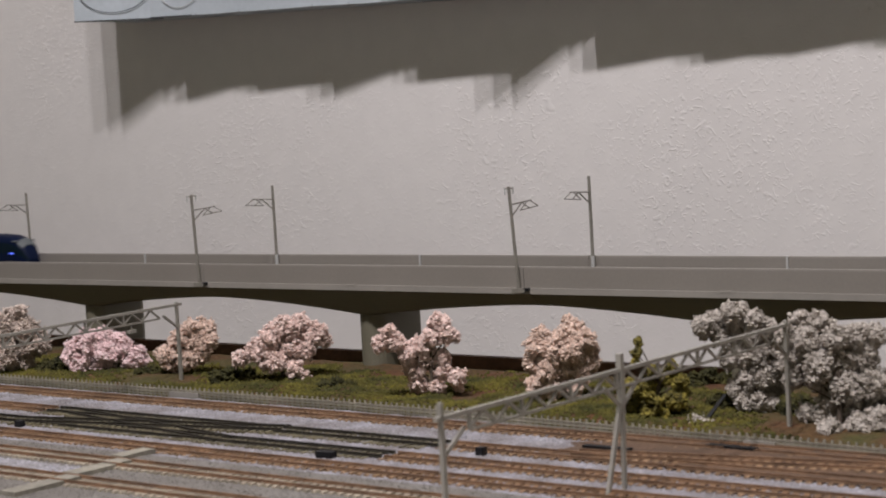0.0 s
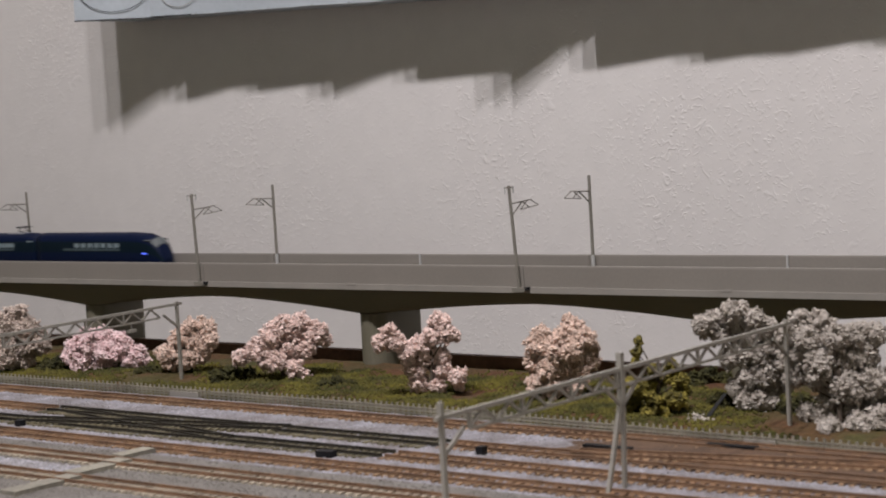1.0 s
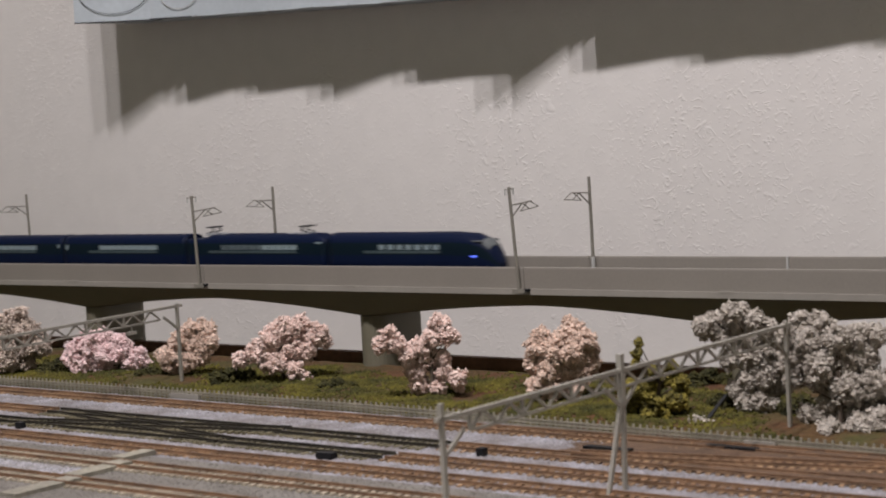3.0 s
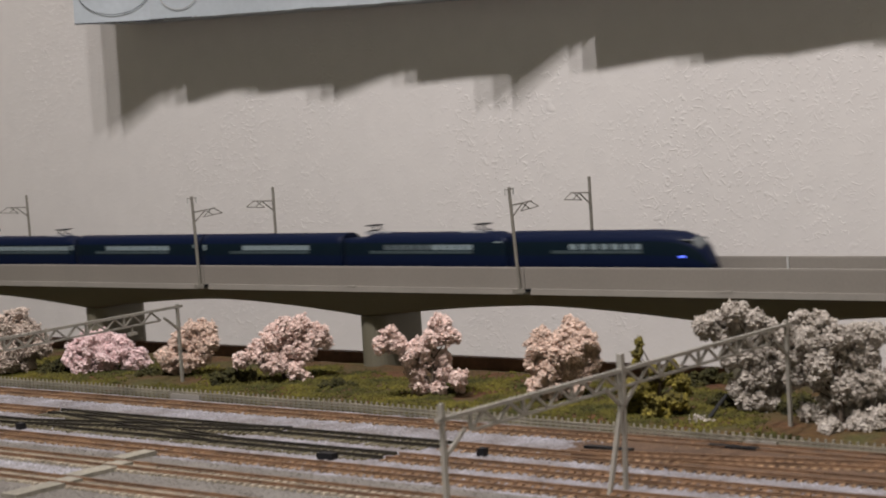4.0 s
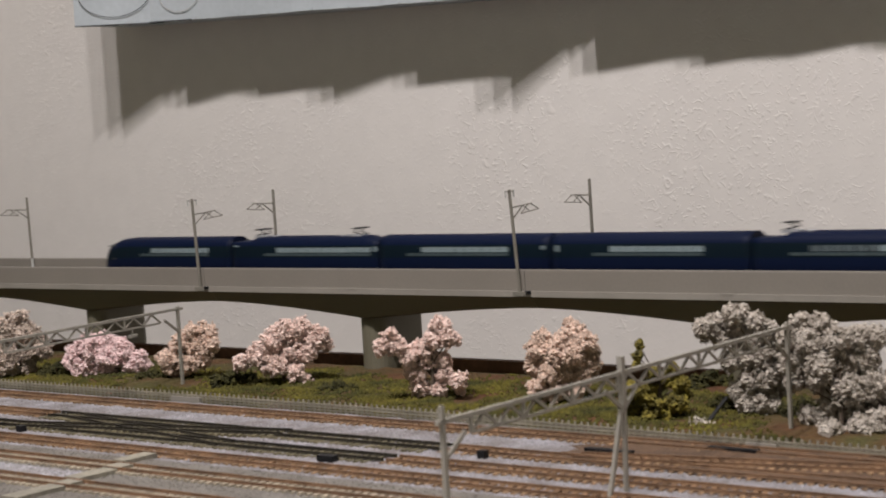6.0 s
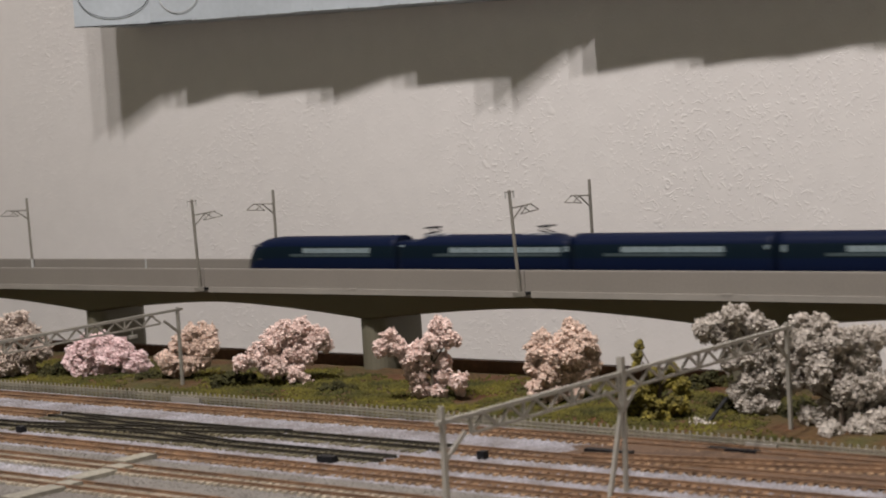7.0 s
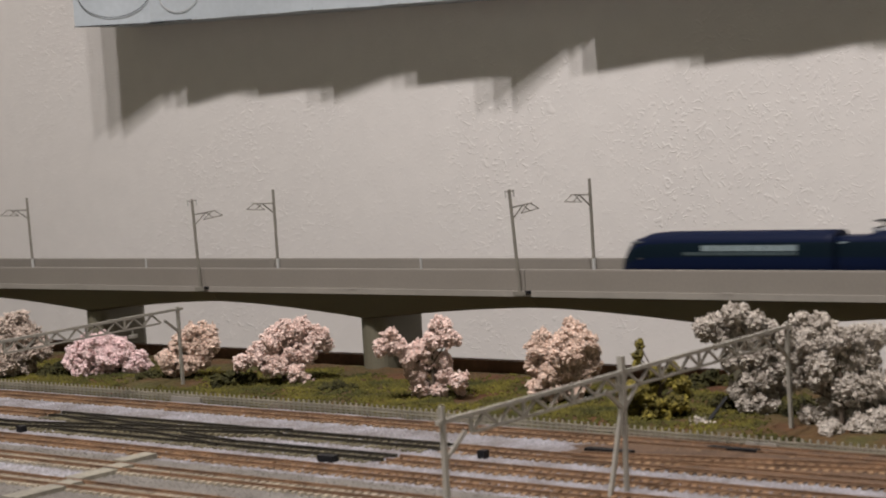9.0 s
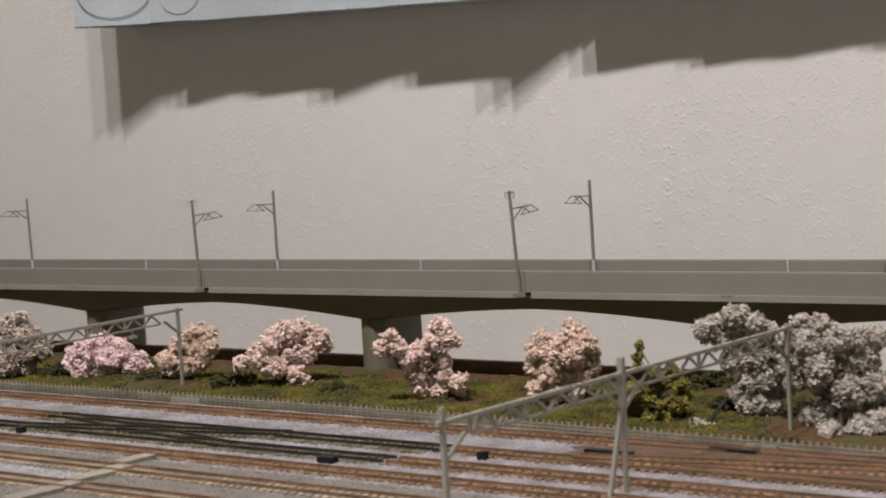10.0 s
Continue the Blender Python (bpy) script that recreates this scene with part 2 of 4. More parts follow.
slab_box("wall_north", R["x0"], R["x1"], R["y1"], R["y1"] + TH, R["z0"], R["z1"], M_WALL, "white embossed wallpaper wall behind the layout")
slab_box("wall_south", R["x0"], R["x1"], R["y0"] - TH, R["y0"], R["z0"], R["z1"], M_PLASTER, "unseen room wall tinted pale sage for its bounce light")
slab_box("wall_west", R["x0"] - TH, R["x0"], R["y0"] - TH, R["y1"] + TH, R["z0"], R["z1"], M_PLASTER, "unseen room wall tinted pale sage for its bounce light")
slab_box("wall_east", R["x1"], R["x1"] + TH, R["y0"] - TH, R["y1"] + TH, R["z0"], R["z1"], M_PLASTER, "unseen room wall tinted pale sage for its bounce light")
slab_box("floor", R["x0"] - TH, R["x1"] + TH, R["y0"] - TH, R["y1"] + TH, R["z0"] - TH, R["z0"], M_FLOOR, "brown wooden room floor")
slab_box("ceiling", R["x0"] - TH, R["x1"] + TH, R["y0"] - TH, R["y1"] + TH, R["z1"], R["z1"] + TH, M_CEIL, "plain white ceiling")

# ceiling lamp with three bulbs
lamp = tagged(empty("ceiling_lamp", pose(0, 0, 0)), "white ceiling lamp bar with three oblong bulbs", "lamp")
bm = bmesh.new()
box(bm, LAMP_X[0] - 0.08, LAMP_X[2] + 0.08, LAMP_Y - 0.03, LAMP_Y + 0.03, LAMP_Z + 0.03, R["z1"])
part("bar", bm, M_LAMPBODY, lamp, bevel=0.004)
for lx in LAMP_X:
    bm = bmesh.new()
    rod(bm, (lx, LAMP_Y, LAMP_Z + 0.035), (lx, LAMP_Y, LAMP_Z - 0.01), 0.02, 0.03, 16)
    part("socket", bm, M_LAMPBODY, lamp)
    bm = bmesh.new()
    bmesh.ops.create_uvsphere(bm, u_segments=16, v_segments=10, radius=0.03, matrix=pose(lx, LAMP_Y, LAMP_Z - 0.03) @ Matrix.Diagonal((0.8, 1.7, 1.0, 1)))
    part("bulb", bm, M_BULB, lamp, "glowing warm bulb", smooth=True)

# table under the layout
TX0, TX1, TY0, TY1 = -0.95, 1.35, -0.95, 0.075
table = tagged(empty("layout_table"), "dark plywood layout table on pine legs", "table")
bm = bmesh.new()
box(bm, TX0, TX1, TY0, TY1, -0.024, -0.003)
part("tabletop", bm, M_BOARD, table, bevel=0.001)
for x in (TX0 + 0.06, TX1 - 0.06):
    for y in (TY0 + 0.06, TY1 - 0.06):
        bm = bmesh.new()
        box(bm, x - 0.025, x + 0.025, y - 0.025, y + 0.025, R["z0"], -0.024)
        part("leg", bm, M_LEG, table, bevel=0.002)


# ---------------------------------------------------------------- ground of the layout
def field(name, x0, x1, y0, y1, step, height, mat, label, kind="structure"):
    nx, ny = int((x1 - x0) / step) + 1, int((y1 - y0) / step) + 1
    xs, ys = np.linspace(x0, x1, nx), np.linspace(y0, y1, ny)
    verts = [(x, y, height(x, y)) for y in ys for x in xs]
    faces = [(j * nx + i, j * nx + i + 1, (j + 1) * nx + i + 1, (j + 1) * nx + i) for j in range(ny - 1) for i in range(nx - 1)]
    me = bpy.data.meshes.new(name)
    me.from_pydata(verts, [], faces)
    me.materials.append(mat)
    for p in me.polygons:
        p.use_smooth = True
    return tagged(new(name, me), label, "", "", kind)


def bank(x, y):
    """The planted strip: humps of scatter over a flat bed, bare towards the viaduct."""
    n = noise.noise((x * 22, y * 22, 3)) * 0.5 + noise.noise((x * 70, y * 70, 7)) * 0.25 + noise.noise((x * 220, y * 220, 1)) * 0.12
    edge = min(1.0, max(0.0, (y + 0.112) / 0.020)) * min(1.0, max(0.0, (0.033 - y) / 0.02))
    return 0.0005 + edge * (0.003 + 0.0045 * n)


def gravel(x, y):
    return 0.0029 + 0.0005 * noise.noise((x * 160, y * 160, 2)) + 0.0003 * noise.noise((x * 420, y * 420, 5))


field("ground_bank", -0.75, 0.95, -0.119, 0.034, 0.003, bank, M_GRASS_GROUND, "mossy brown and green scenery strip under the viaduct")
slab_box("trim_backboard", -0.80, 1.0, 0.0345, 0.0405, -0.003, 0.0073, M_BACK, "low dark brown board along the back of the scenery")
field("ground_ballast", -0.60, 0.80, -0.245, -0.117, 0.0022, gravel, M_BALLAST, "pale bluish-grey loose ballast between the tracks")
field("ground_stained", 0.375, 0.80, -0.1795, -0.118, 0.0022, lambda x, y: gravel(x, y) + 0.0008 - max(0.0, 0.0020 * (0.6 + noise.noise((x * 40, y * 60, 6))) - (x - 0.375) * 0.06), M_BROWNBAL, "rust-brown stained ballast around the point motors")
field("ground_yard", -0.60, 0.95, -0.90, -0.243, 0.006, lambda x, y: 0.0034 + 0.0003 * noise.noise((x * 90, y * 90, 4)), M_YARD, "grey painted yard surface between the tracks")


def scatter(name, count, place, size, mat, label, flat=0.7, seed=1, reach=(0.3, 1.6)):
    """Many small faceted grains in one sheet."""
    rng = np.random.default_rng(seed)
    base = np.array([(1, 0, 0), (-1, 0, 0), (0, 1, 0), (0, -1, 0), (0, 0, 1), (0, 0, -1)], float)
    tri = np.array([(0, 2, 4), (2, 1, 4), (1, 3, 4), (3, 0, 4), (2, 0, 5), (1, 2, 5), (3, 1, 5), (0, 3, 5)])
    pts = place(rng, count)
    s = size * rng.uniform(0.5, 1.25, (len(pts), 1, 1)) * rng.uniform(*reach, (len(pts), 6, 1))
    ang = rng.uniform(0, 2 * np.pi, len(pts))
    ca, sa = np.cos(ang), np.sin(ang)
    v = base[None] * s
    x = v[..., 0] * ca[:, None] - v[..., 1] * sa[:, None]
    y = v[..., 0] * sa[:, None] + v[..., 1] * ca[:, None]
    v = np.stack([x, y, v[..., 2] * flat], -1) + pts[:, None, :]
    f = tri[None] + (np.arange(len(pts)) * 6)[:, None, None]
    me = bpy.data.meshes.new(name)
    me.from_pydata(v.reshape(-1, 3).tolist(), [], f.reshape(-1, 3).tolist())
    me.materials.append(mat)
    return me


def over(x0, x1, y0, y1, fn, lift=0.0):
    def place(rng, count):
        x, y = rng.uniform(x0, x1, count), rng.uniform(y0, y1, count)
        return np.array([(a, b, fn(a, b) + lift) for a, b in zip(x, y)])
    return place


tagged(new("gravel", scatter("gravel", 30000, over(-0.35, 0.62, -0.243, -0.118, gravel), 0.00062, M_STONE, "", seed=3)), "loose pale ballast grains between the sleepers", "gravel", "", "stuff")


tagged(new("grit", scatter("grit", 22000, over(-0.05, 0.50, -0.345, -0.243, lambda x, y: 0.0035), 0.0005, M_YARDSTONE, "", seed=8)), "fine grey grit over the yard surface", "grit", "", "stuff")
tagged(new("loose_ballast", scatter("loose_ballast", 5000, over(-0.05, 0.215, -0.288, -0.277, lambda x, y: 0.0036), 0.0007, M_STONE, "", seed=9)), "pale ballast heap beside the yard track", "gravel", "", "stuff")


def grass_place(rng, count):
    out = []
    while len(out) < count:
        x, y = rng.uniform(-0.45, 0.62), rng.uniform(-0.116, 0.034)
        g = noise.noise((x * 14, y * 20, 9)) * 0.6 + noise.noise((x * 45, y * 45, 4)) * 0.4 - max(0, (y + 0.026) / 0.04) * (1.1 if x < 0.2 else 0.7)
        if x > 0.40:
            g -= (x - 0.40) * 9
        if g > -0.42 + 0.25 * rng.random():
            out.append((x, y, bank(x, y) + 0.0006 * rng.random()))
    return np.array(out)


tagged(new("grass", scatter("grass", 48000, grass_place, 0.00086, M_GRASS, "", 1.0, seed=5)), "olive and moss green grass flock on the bank", "grass", "", "stuff")

# ---------------------------------------------------------------- viaduct
A = 0.248                       # length of a segment
VW = 0.0645                     # width
ZT, ZB, DECK = 0.0632, 0.0492, 0.0510


def under(s):
    """Height of the girder's underside at s from -1 to 1 along a segment."""
    k = max(0.0, 1 - abs(s))
    return 0.0411 - 0.0086 * k ** 1.55


def viaduct_segment():
    seg = empty("viaduct_segment")
    bm = bmesh.new()          # deck plate with its drip edge
    prism(bm, [(0.0, ZB), (VW, ZB), (VW, DECK), (0.0, DECK)], "x", -A / 2 + 0.0006, A / 2 - 0.0006)
    part("deck", bm, M_CONC, seg, bevel=0.0003)
    bm = bmesh.new()          # haunched girder
    n = 40
    rows = []
    for i in range(n + 1):
        s = -1 + 2 * i / n
        x, z = s * (A / 2 - 0.0001), under(s)
        top = ZB + 0.0002
        rows.append([bm.verts.new(v) for v in ((x, 0.004, top), (x, 0.0095, z + 0.0012), (x, 0.0115, z), (x, VW - 0.0115, z), (x, VW - 0.0095, z + 0.0012), (x, VW - 0.004, top))])
    for a, b in zip(rows, rows[1:]):
        for k in range(6):
            bm.faces.new((a[k], a[(k + 1) % 6], b[(k + 1) % 6], b[k]))
    bm.faces.new(rows[0][::-1])
    bm.faces.new(rows[-1])
    part("girder", bm, M_GIRDER, seg, "arched underside girder with olive shade in its colour", smooth=False)
    for y0, y1, nm in ((0.0, 0.0018, "f"), (VW - 0.0018, VW, "b")):
        bm = bmesh.new()
        box(bm, -A / 2 + 0.0002, A / 2 - 0.0002, y0, y1, DECK, ZT - 0.0008)
        wall = part("parapet", bm, M_CONC, seg, "smooth grey side wall", bevel=0.0002)
        bm = bmesh.new()
        box(bm, -A / 2 + 0.0002, A / 2 - 0.0002, y0, y1, ZT - 0.0008, ZT)
        part("rim", bm, M_CONC_TOP, wall, "paler rim along the wall top", bevel=0.0002)
        bm = bmesh.new()
        ye = y0 - 0.0012 if nm == "f" else y1
        box(bm, -A / 2 + 0.0006, A / 2 - 0.0006, ye, ye + 0.0012, ZB - 0.0006, ZB + 0.0026)
        part("ledge", bm, M_CONC_TOP, wall, "paler ledge along the wall foot", bevel=0.0003)
        bm = bmesh.new()
        if nm == "f":
            box(bm, -0.0030, 0.0030, -0.0014, -0.0002, ZB + 0.0020, ZB + 0.0030)
            part("mid_clip", bm, M_CONC_TOP, wall, bevel=0.0002)
        else:
            box(bm, -0.0006, 0.0006, y0 - 0.0008, y0 + 0.0002, DECK, ZT + 0.0002)
            part("mid_rib", bm, M_INSUL, wall, "pale upright rib")
    for yc in (0.0175, 0.0475):
        bm = bmesh.new()
        box(bm, -A / 2 + 0.001, A / 2 - 0.001, yc - 0.0085, yc + 0.0085, DECK, DECK + 0.0016)
        part("track_slab", bm, M_SLAB, seg, bevel=0.0003)
        for dy in (-0.0045, 0.0045):
            bm = bmesh.new()
            box(bm, -A / 2 + 0.0003, A / 2 - 0.0003, yc + dy - 0.0005, yc + dy + 0.0005, DECK + 0.0016, DECK + 0.0034)
            part("rail", bm, M_RAIL, seg)
    bm = bmesh.new()          # pier with rounded ends and a flared head
    levels = ((0.0, 0.0092, 0.0095), (0.0012, 0.0090, 0.0097), (0.030, 0.0090, 0.0097), (0.0328, 0.0090, 0.0097))
    rings = []
    for z, hx, y0 in levels:
        ring = []
        for i in range(24):
            a = 2 * math.pi * i / 24
            cx, sy = math.cos(a), math.sin(a)
            cy = VW / 2 + (VW / 2 - y0 - hx) * (1 if sy > 0 else -1)
            ring.append(bm.verts.new((hx * cx, cy + hx * sy, z)))
        rings.append(ring)
    for a, b in zip(rings, rings[1:]):
        for i in range(24):
            bm.faces.new((a[i], a[(i + 1) % 24], b[(i + 1) % 24], b[i]))
    bm.faces.new(rings[0][::-1])
    bm.faces.new(rings[-1])
    part("pier", bm, M_GIRDER, seg, "round-ended pier with olive shade in its colour", smooth=False)
    return tagged(seg, "grey arched double-track viaduct section on one pier", "viaduct", "viaduct sections")


seg0 = viaduct_segment()
seg0.matrix_world = pose(-1.5 * A, 0, 0)
for k in (-0.5, 0.5, 1.5, 2.5):
    copy_thing(seg0, pose(k * A, 0, 0))


def mast(height, near, lean, label):
    """A slim overhead-line mast. Near ones stand on the outer ledge and reach across with their arm, far ones mirror them."""
    m = empty("catenary_mast")
    d = 1 if near else -1
    top = Vector((math.tan(radians(-lean)) * height, 0, height))
    up = top / height
    bm = bmesh.new()
    rod(bm, (0, 0, 0), top, 0.0010, 0.0009, 10)
    part("pole", bm, M_MAST, m, smooth=False)
    bm = bmesh.new()
    if near:
        box(bm, -0.0040, 0.0045, -0.0012, 0.0014, -0.0012, 0.0010)
    else:
        box(bm, -0.0016, 0.0016, -0.0016, 0.0016, -0.0005, 0.0012)
    part("base_bracket", bm, M_MAST, m, bevel=0.0002)
    if near:
        bm = bmesh.new()
        box(bm, 0.0036, 0.0070, -0.0010, 0.0010, -0.0004, 0.0012)
        part("joint_clip", bm, M_BLACK, m, "black joint clip", bevel=0.0002)
    arm_z = height - (0.0098 if near else 0.0090)
    p = up * arm_z
    tip = p + Vector((0, 0.0190 * d, 0.0012))
    bm = bmesh.new()
    rod(bm, p, tip, 0.00045, 0.00035, 6)
    part("arm", bm, M_MAST, m)
    bm = bmesh.new()
    rod(bm, up * (arm_z - 0.0065), p + Vector((0, 0.0100 * d, 0.0002)), 0.00045, 0.0004, 6)
    part("brace", bm, M_MAST, m)
    bm = bmesh.new()
    knee, toe, heel = p + Vector((0, 0.0185 * d, 0.0008)), p + Vector((0, 0.0250 * d, -0.0022)), p + Vector((0, 0.0085 * d, -0.0036))
    rod(bm, knee, toe, 0.0003, 0.00025, 6)
    rod(bm, toe, heel, 0.0003, 0.0003, 6)
    rod(bm, heel, p + Vector((0, 0.0150 * d, 0.0006)), 0.0003, 0.0003, 6)
    rod(bm, p + Vector((0, 0.0110 * d, 0.0004)), p + Vector((0, 0.0170 * d, -0.0030)), 0.0003, 0.0003, 6)
    part("steady_arm", bm, M_MAST, m)
    if not near:
        bm = bmesh.new()
        rod(bm, (0, 0, 0.0012), (0, 0, 0.0122), 0.00115, 0.00105, 10)
        part("base_sleeve", bm, M_INSUL, m, "pale sleeve round the mast foot")
    if near:
        bm = bmesh.new()
        c = up * (height - 0.0010)
        rod(bm, c + Vector((0, -0.0040, 0.0)), c + Vector((0, 0.0040, 0.0)), 0.00035, n=6)
        part("crossbar", bm, M_MAST, m)
        for s in (-1, 1):
            bm = bmesh.new()
            rod(bm, c + Vector((0, 0.0036 * s, -0.0032)), c + Vector((0, 0.0036 * s, 0.0006)), 0.0005, 0.0004, 6)
            part("insulator", bm, M_INSUL, m)
    return tagged(m, label, "mast", "viaduct masts")


near_mast = mast(0.0558, True, 2.2, "slim grey leaning overhead-line mast clipped to the near wall")
near_mast.matrix_world = pose(-0.0024, -0.0016, ZB + 0.0014)
for k, lean in ((-1, 0), (1, 1.2), (2, 0)):
    copy_thing(near_mast, pose(k * A - 0.0024, -0.0016, ZB + 0.0014, 0, -lean, 0))
far_mast = mast(0.0570, False, 0.0, "slim grey overhead-line mast with a bracket arm by the far wall")
far_mast.matrix_world = pose(0.0045, VW - 0.0034, DECK)
for k in (-1, 1, 2):
    copy_thing(far_mast, pose(k * A + (0.0033 if k > 0 else 0.0015), VW - 0.0034, DECK, 0, -1.5 if k == -1 else 0, 0))


# ---------------------------------------------------------------- gantries over the yard
def gantry(length, columns, label, hangers=()):
    """A lattice beam along y (towards -y) on columns; columns: (y, kind)."""
    g = empty("catenary_gantry")
    H = 0.0474
    bm = bmesh.new()
    bar(bm, (0, 0.004, H), (0, -length - 0.003, H), 0.0015, 0.0015)
    part("top_chord", bm, M_GANTRY, g, bevel=0.0002)
    bm = bmesh.new()
    bar(bm, (0, -0.016, H - 0.0062), (0, -length + 0.016, H - 0.0062), 0.0010, 0.0010)
    part("bottom_chord", bm, M_GANTRY, g)
    n = int(length / 0.0075)
    for i in range(n):
        y0, y1 = -length * i / n, -length * (i + 1) / n
        if min(-y0, length + y1) < 0.012:
            continue
        bm = bmesh.new()
        a, b = (H - 0.0006, H - 0.0060) if i % 2 else (H - 0.0060, H - 0.0006)
        bar(bm, (0, y0, a), (0, y1, b), 0.0009, 0.0009)
        if i % 4 == 1:
            bar(bm, (0, y1, H), (0, y1, H - 0.0062), 0.0011, 0.0011)
        part("lattice_bar", bm, M_GANTRY, g)
    for y in hangers:
        bm = bmesh.new()
        bar(bm, (0, y, H - 0.006), (0, y, H - 0.0095), 0.0007)
        box(bm, -0.0012, 0.0012, y - 0.0028, y + 0.0028, H - 0.0112, H - 0.0095)
        part("wire_hanger", bm, M_GANTRY, g)
    for y, kind, rise in columns:
        bm = bmesh.new()
        if kind == "post":
            bar(bm, (0, y, 0.0), (0, y, H + rise), 0.0015, 0.0017)
            s = -1 if y > -0.1 else 1
            bar(bm, (0, y, H - 0.013), (0, y + s * 0.012, H - 0.005), 0.0012, 0.0012)
        else:
            bar(bm, (0, y - 0.0012, 0.0), (0, y + 0.0006, H - 0.012), 0.0015, 0.0015)
            bar(bm, (0, y - 0.0132, 0.0), (0, y - 0.0010, H - 0.012), 0.0015, 0.0015)
            bar(bm, (0, y, H - 0.013), (0, y, H + rise), 0.0022, 0.0024)
            for s in (-1, 1):
                bar(bm, (0, y, H - 0.014), (0, y + s * 0.012, H - 0.005), 0.0012, 0.0012)
        part("column", bm, M_GANTRY, g, bevel=0.0002)
    return tagged(g, label, "gantry", "overhead-line gantries")


g1 = gantry(0.242, ((0.0, "post", 0.0022), (-0.1330, "double", 0.0062), (-0.242, "post", 0.0052)), "light grey lattice gantry spanning the yard tracks on three columns")
g1.matrix_world = pose(0.4472, -0.081, 0, 0, 0, 1.2)
g2 = gantry(0.150, ((0.0, "post", 0.0015), (-0.150, "post", 0.0015)), "light grey lattice gantry behind pink trees over the tracks", (-0.039,))
g2.matrix_world = pose(0.0556, -0.0745, 0, 0, 0, 7)


# ---------------------------------------------------------------- fence between bank and tracks
fence = tagged(empty("trackside_fence"), "low grey-tan picket fence with four rails along the bank", "fence")
FENCE_X = (-0.42, 0.225, 0.64)


def fence_y(x):
    """The fence keeps to the bank's edge, then bends a little towards the yard."""
    return -0.1132 - 0.046 * max(0.0, x - 0.225)


for fz in (0.0014, 0.0030, 0.0045, 0.0058):
    for xa, xb in zip(FENCE_X, FENCE_X[1:]):
        bm = bmesh.new()
        ya, yb = fence_y(xa), fence_y(xb)
        prism(bm, [(xa, ya - 0.0010), (xb, yb - 0.0010), (xb, yb - 0.0002), (xa, ya - 0.0002)], "z", fz, fz + 0.0009)
        part("fence_rail", bm, M_GREYSL, fence)
for xa, xb in ((0.0905, 0.1130), (0.4500, 0.4650)):
    bm = bmesh.new()
    ya, yb = fence_y(xa) - 0.0024, fence_y(xb) - 0.0024
    prism(bm, [(xa, ya), (xb, yb), (xb, yb + 0.0012), (xa, ya + 0.0012)], "z", 0.0, 0.0056)
    part("fence_panel", bm, M_CONC_TOP, fence, "plain grey panel on the fence", bevel=0.0002)
bm = bmesh.new()
box(bm, -0.00048, 0.00048, -0.0003, 0.0003, 0.0, 0.0080)
post_mesh = mesh_of("post", bm, M_GREYSL)
for i in range(290):
    po = new("post", post_mesh)
    po.parent = fence
    po.location = (-0.41 + 0.0036 * i, fence_y(-0.41 + 0.0036 * i) + 0.0002, 0.0)


# ---------------------------------------------------------------- trees
def clump_mesh(name, blobs, count, size, mat, seed, tufts, reach):
    """A crown: many small faceted leaf grains gathered in uneven clumps, thicker towards each clump's skin."""
    rng = np.random.default_rng(seed)
    tot = sum(b[3] ** 2 for b in blobs)
    pts = []
    for bx, by, bz, r in blobs:
        r = r * 1.24
        k = int(1.22 * count * r * r / tot)
        ns = tufts
        sub = rng.normal(size=(ns, 3))
        sub /= np.linalg.norm(sub, axis=1)[:, None]
        sub = sub * r * rng.uniform(0.4, 1.0, (ns, 1)) * np.where(rng.random((ns, 1)) < 0.12, 1.25, 1.0)
        which = rng.integers(0, ns, k)
        d = rng.normal(size=(k, 3))
        d /= np.linalg.norm(d, axis=1)[:, None]
        q = sub[which] + d * r * 0.24 * rng.uniform(0.1, 1.5, (k, 1))
        q[:, 1] *= 1.25
        pts.append(q + (bx, by, bz))
    pts = np.concatenate(pts)
    pts[:, 2] = np.maximum(pts[:, 2], 0.001 + size)
    return scatter(name, 0, lambda r, c: pts, size, mat, "", 1.0, seed, reach)


def tree(name, blobs, count, size, mat, label, category, seed, group="", tufts=90, reach=(0.2, 2.2)):
    t = empty(name)
    rng = random.Random(seed)
    top = max(b[2] for b in blobs)
    bm = bmesh.new()
    rod(bm, (0, 0, 0), (0.0006, 0, top * 0.5), 0.0012, 0.0008, 8)
    rod(bm, (0.0006, 0, top * 0.5), (0.001, 0.001, top * 0.72), 0.0008, 0.0003, 6)
    for bx, by, bz, r in blobs:
        rod(bm, (0, 0, min(bz * 0.6, top * 0.55)), (bx, by, bz), 0.0005, 0.0002, 5)
        for _ in range(3):
            v = Vector((rng.uniform(-1, 1), rng.uniform(-1, 1), rng.uniform(-0.4, 1))).normalized() * r * 0.65
            rod(bm, (bx, by, bz), (bx + v.x, by + v.y, max(0.002, bz + v.z)), 0.00025, 0.00015, 4)
    part("trunk", bm, M_TWIG, t, "dark thin branching stem")
    ob = new("crown", clump_mesh("crown", blobs, count, size, mat, seed, tufts, reach))
    ob.parent = t
    return tagged(t, label, category, group)


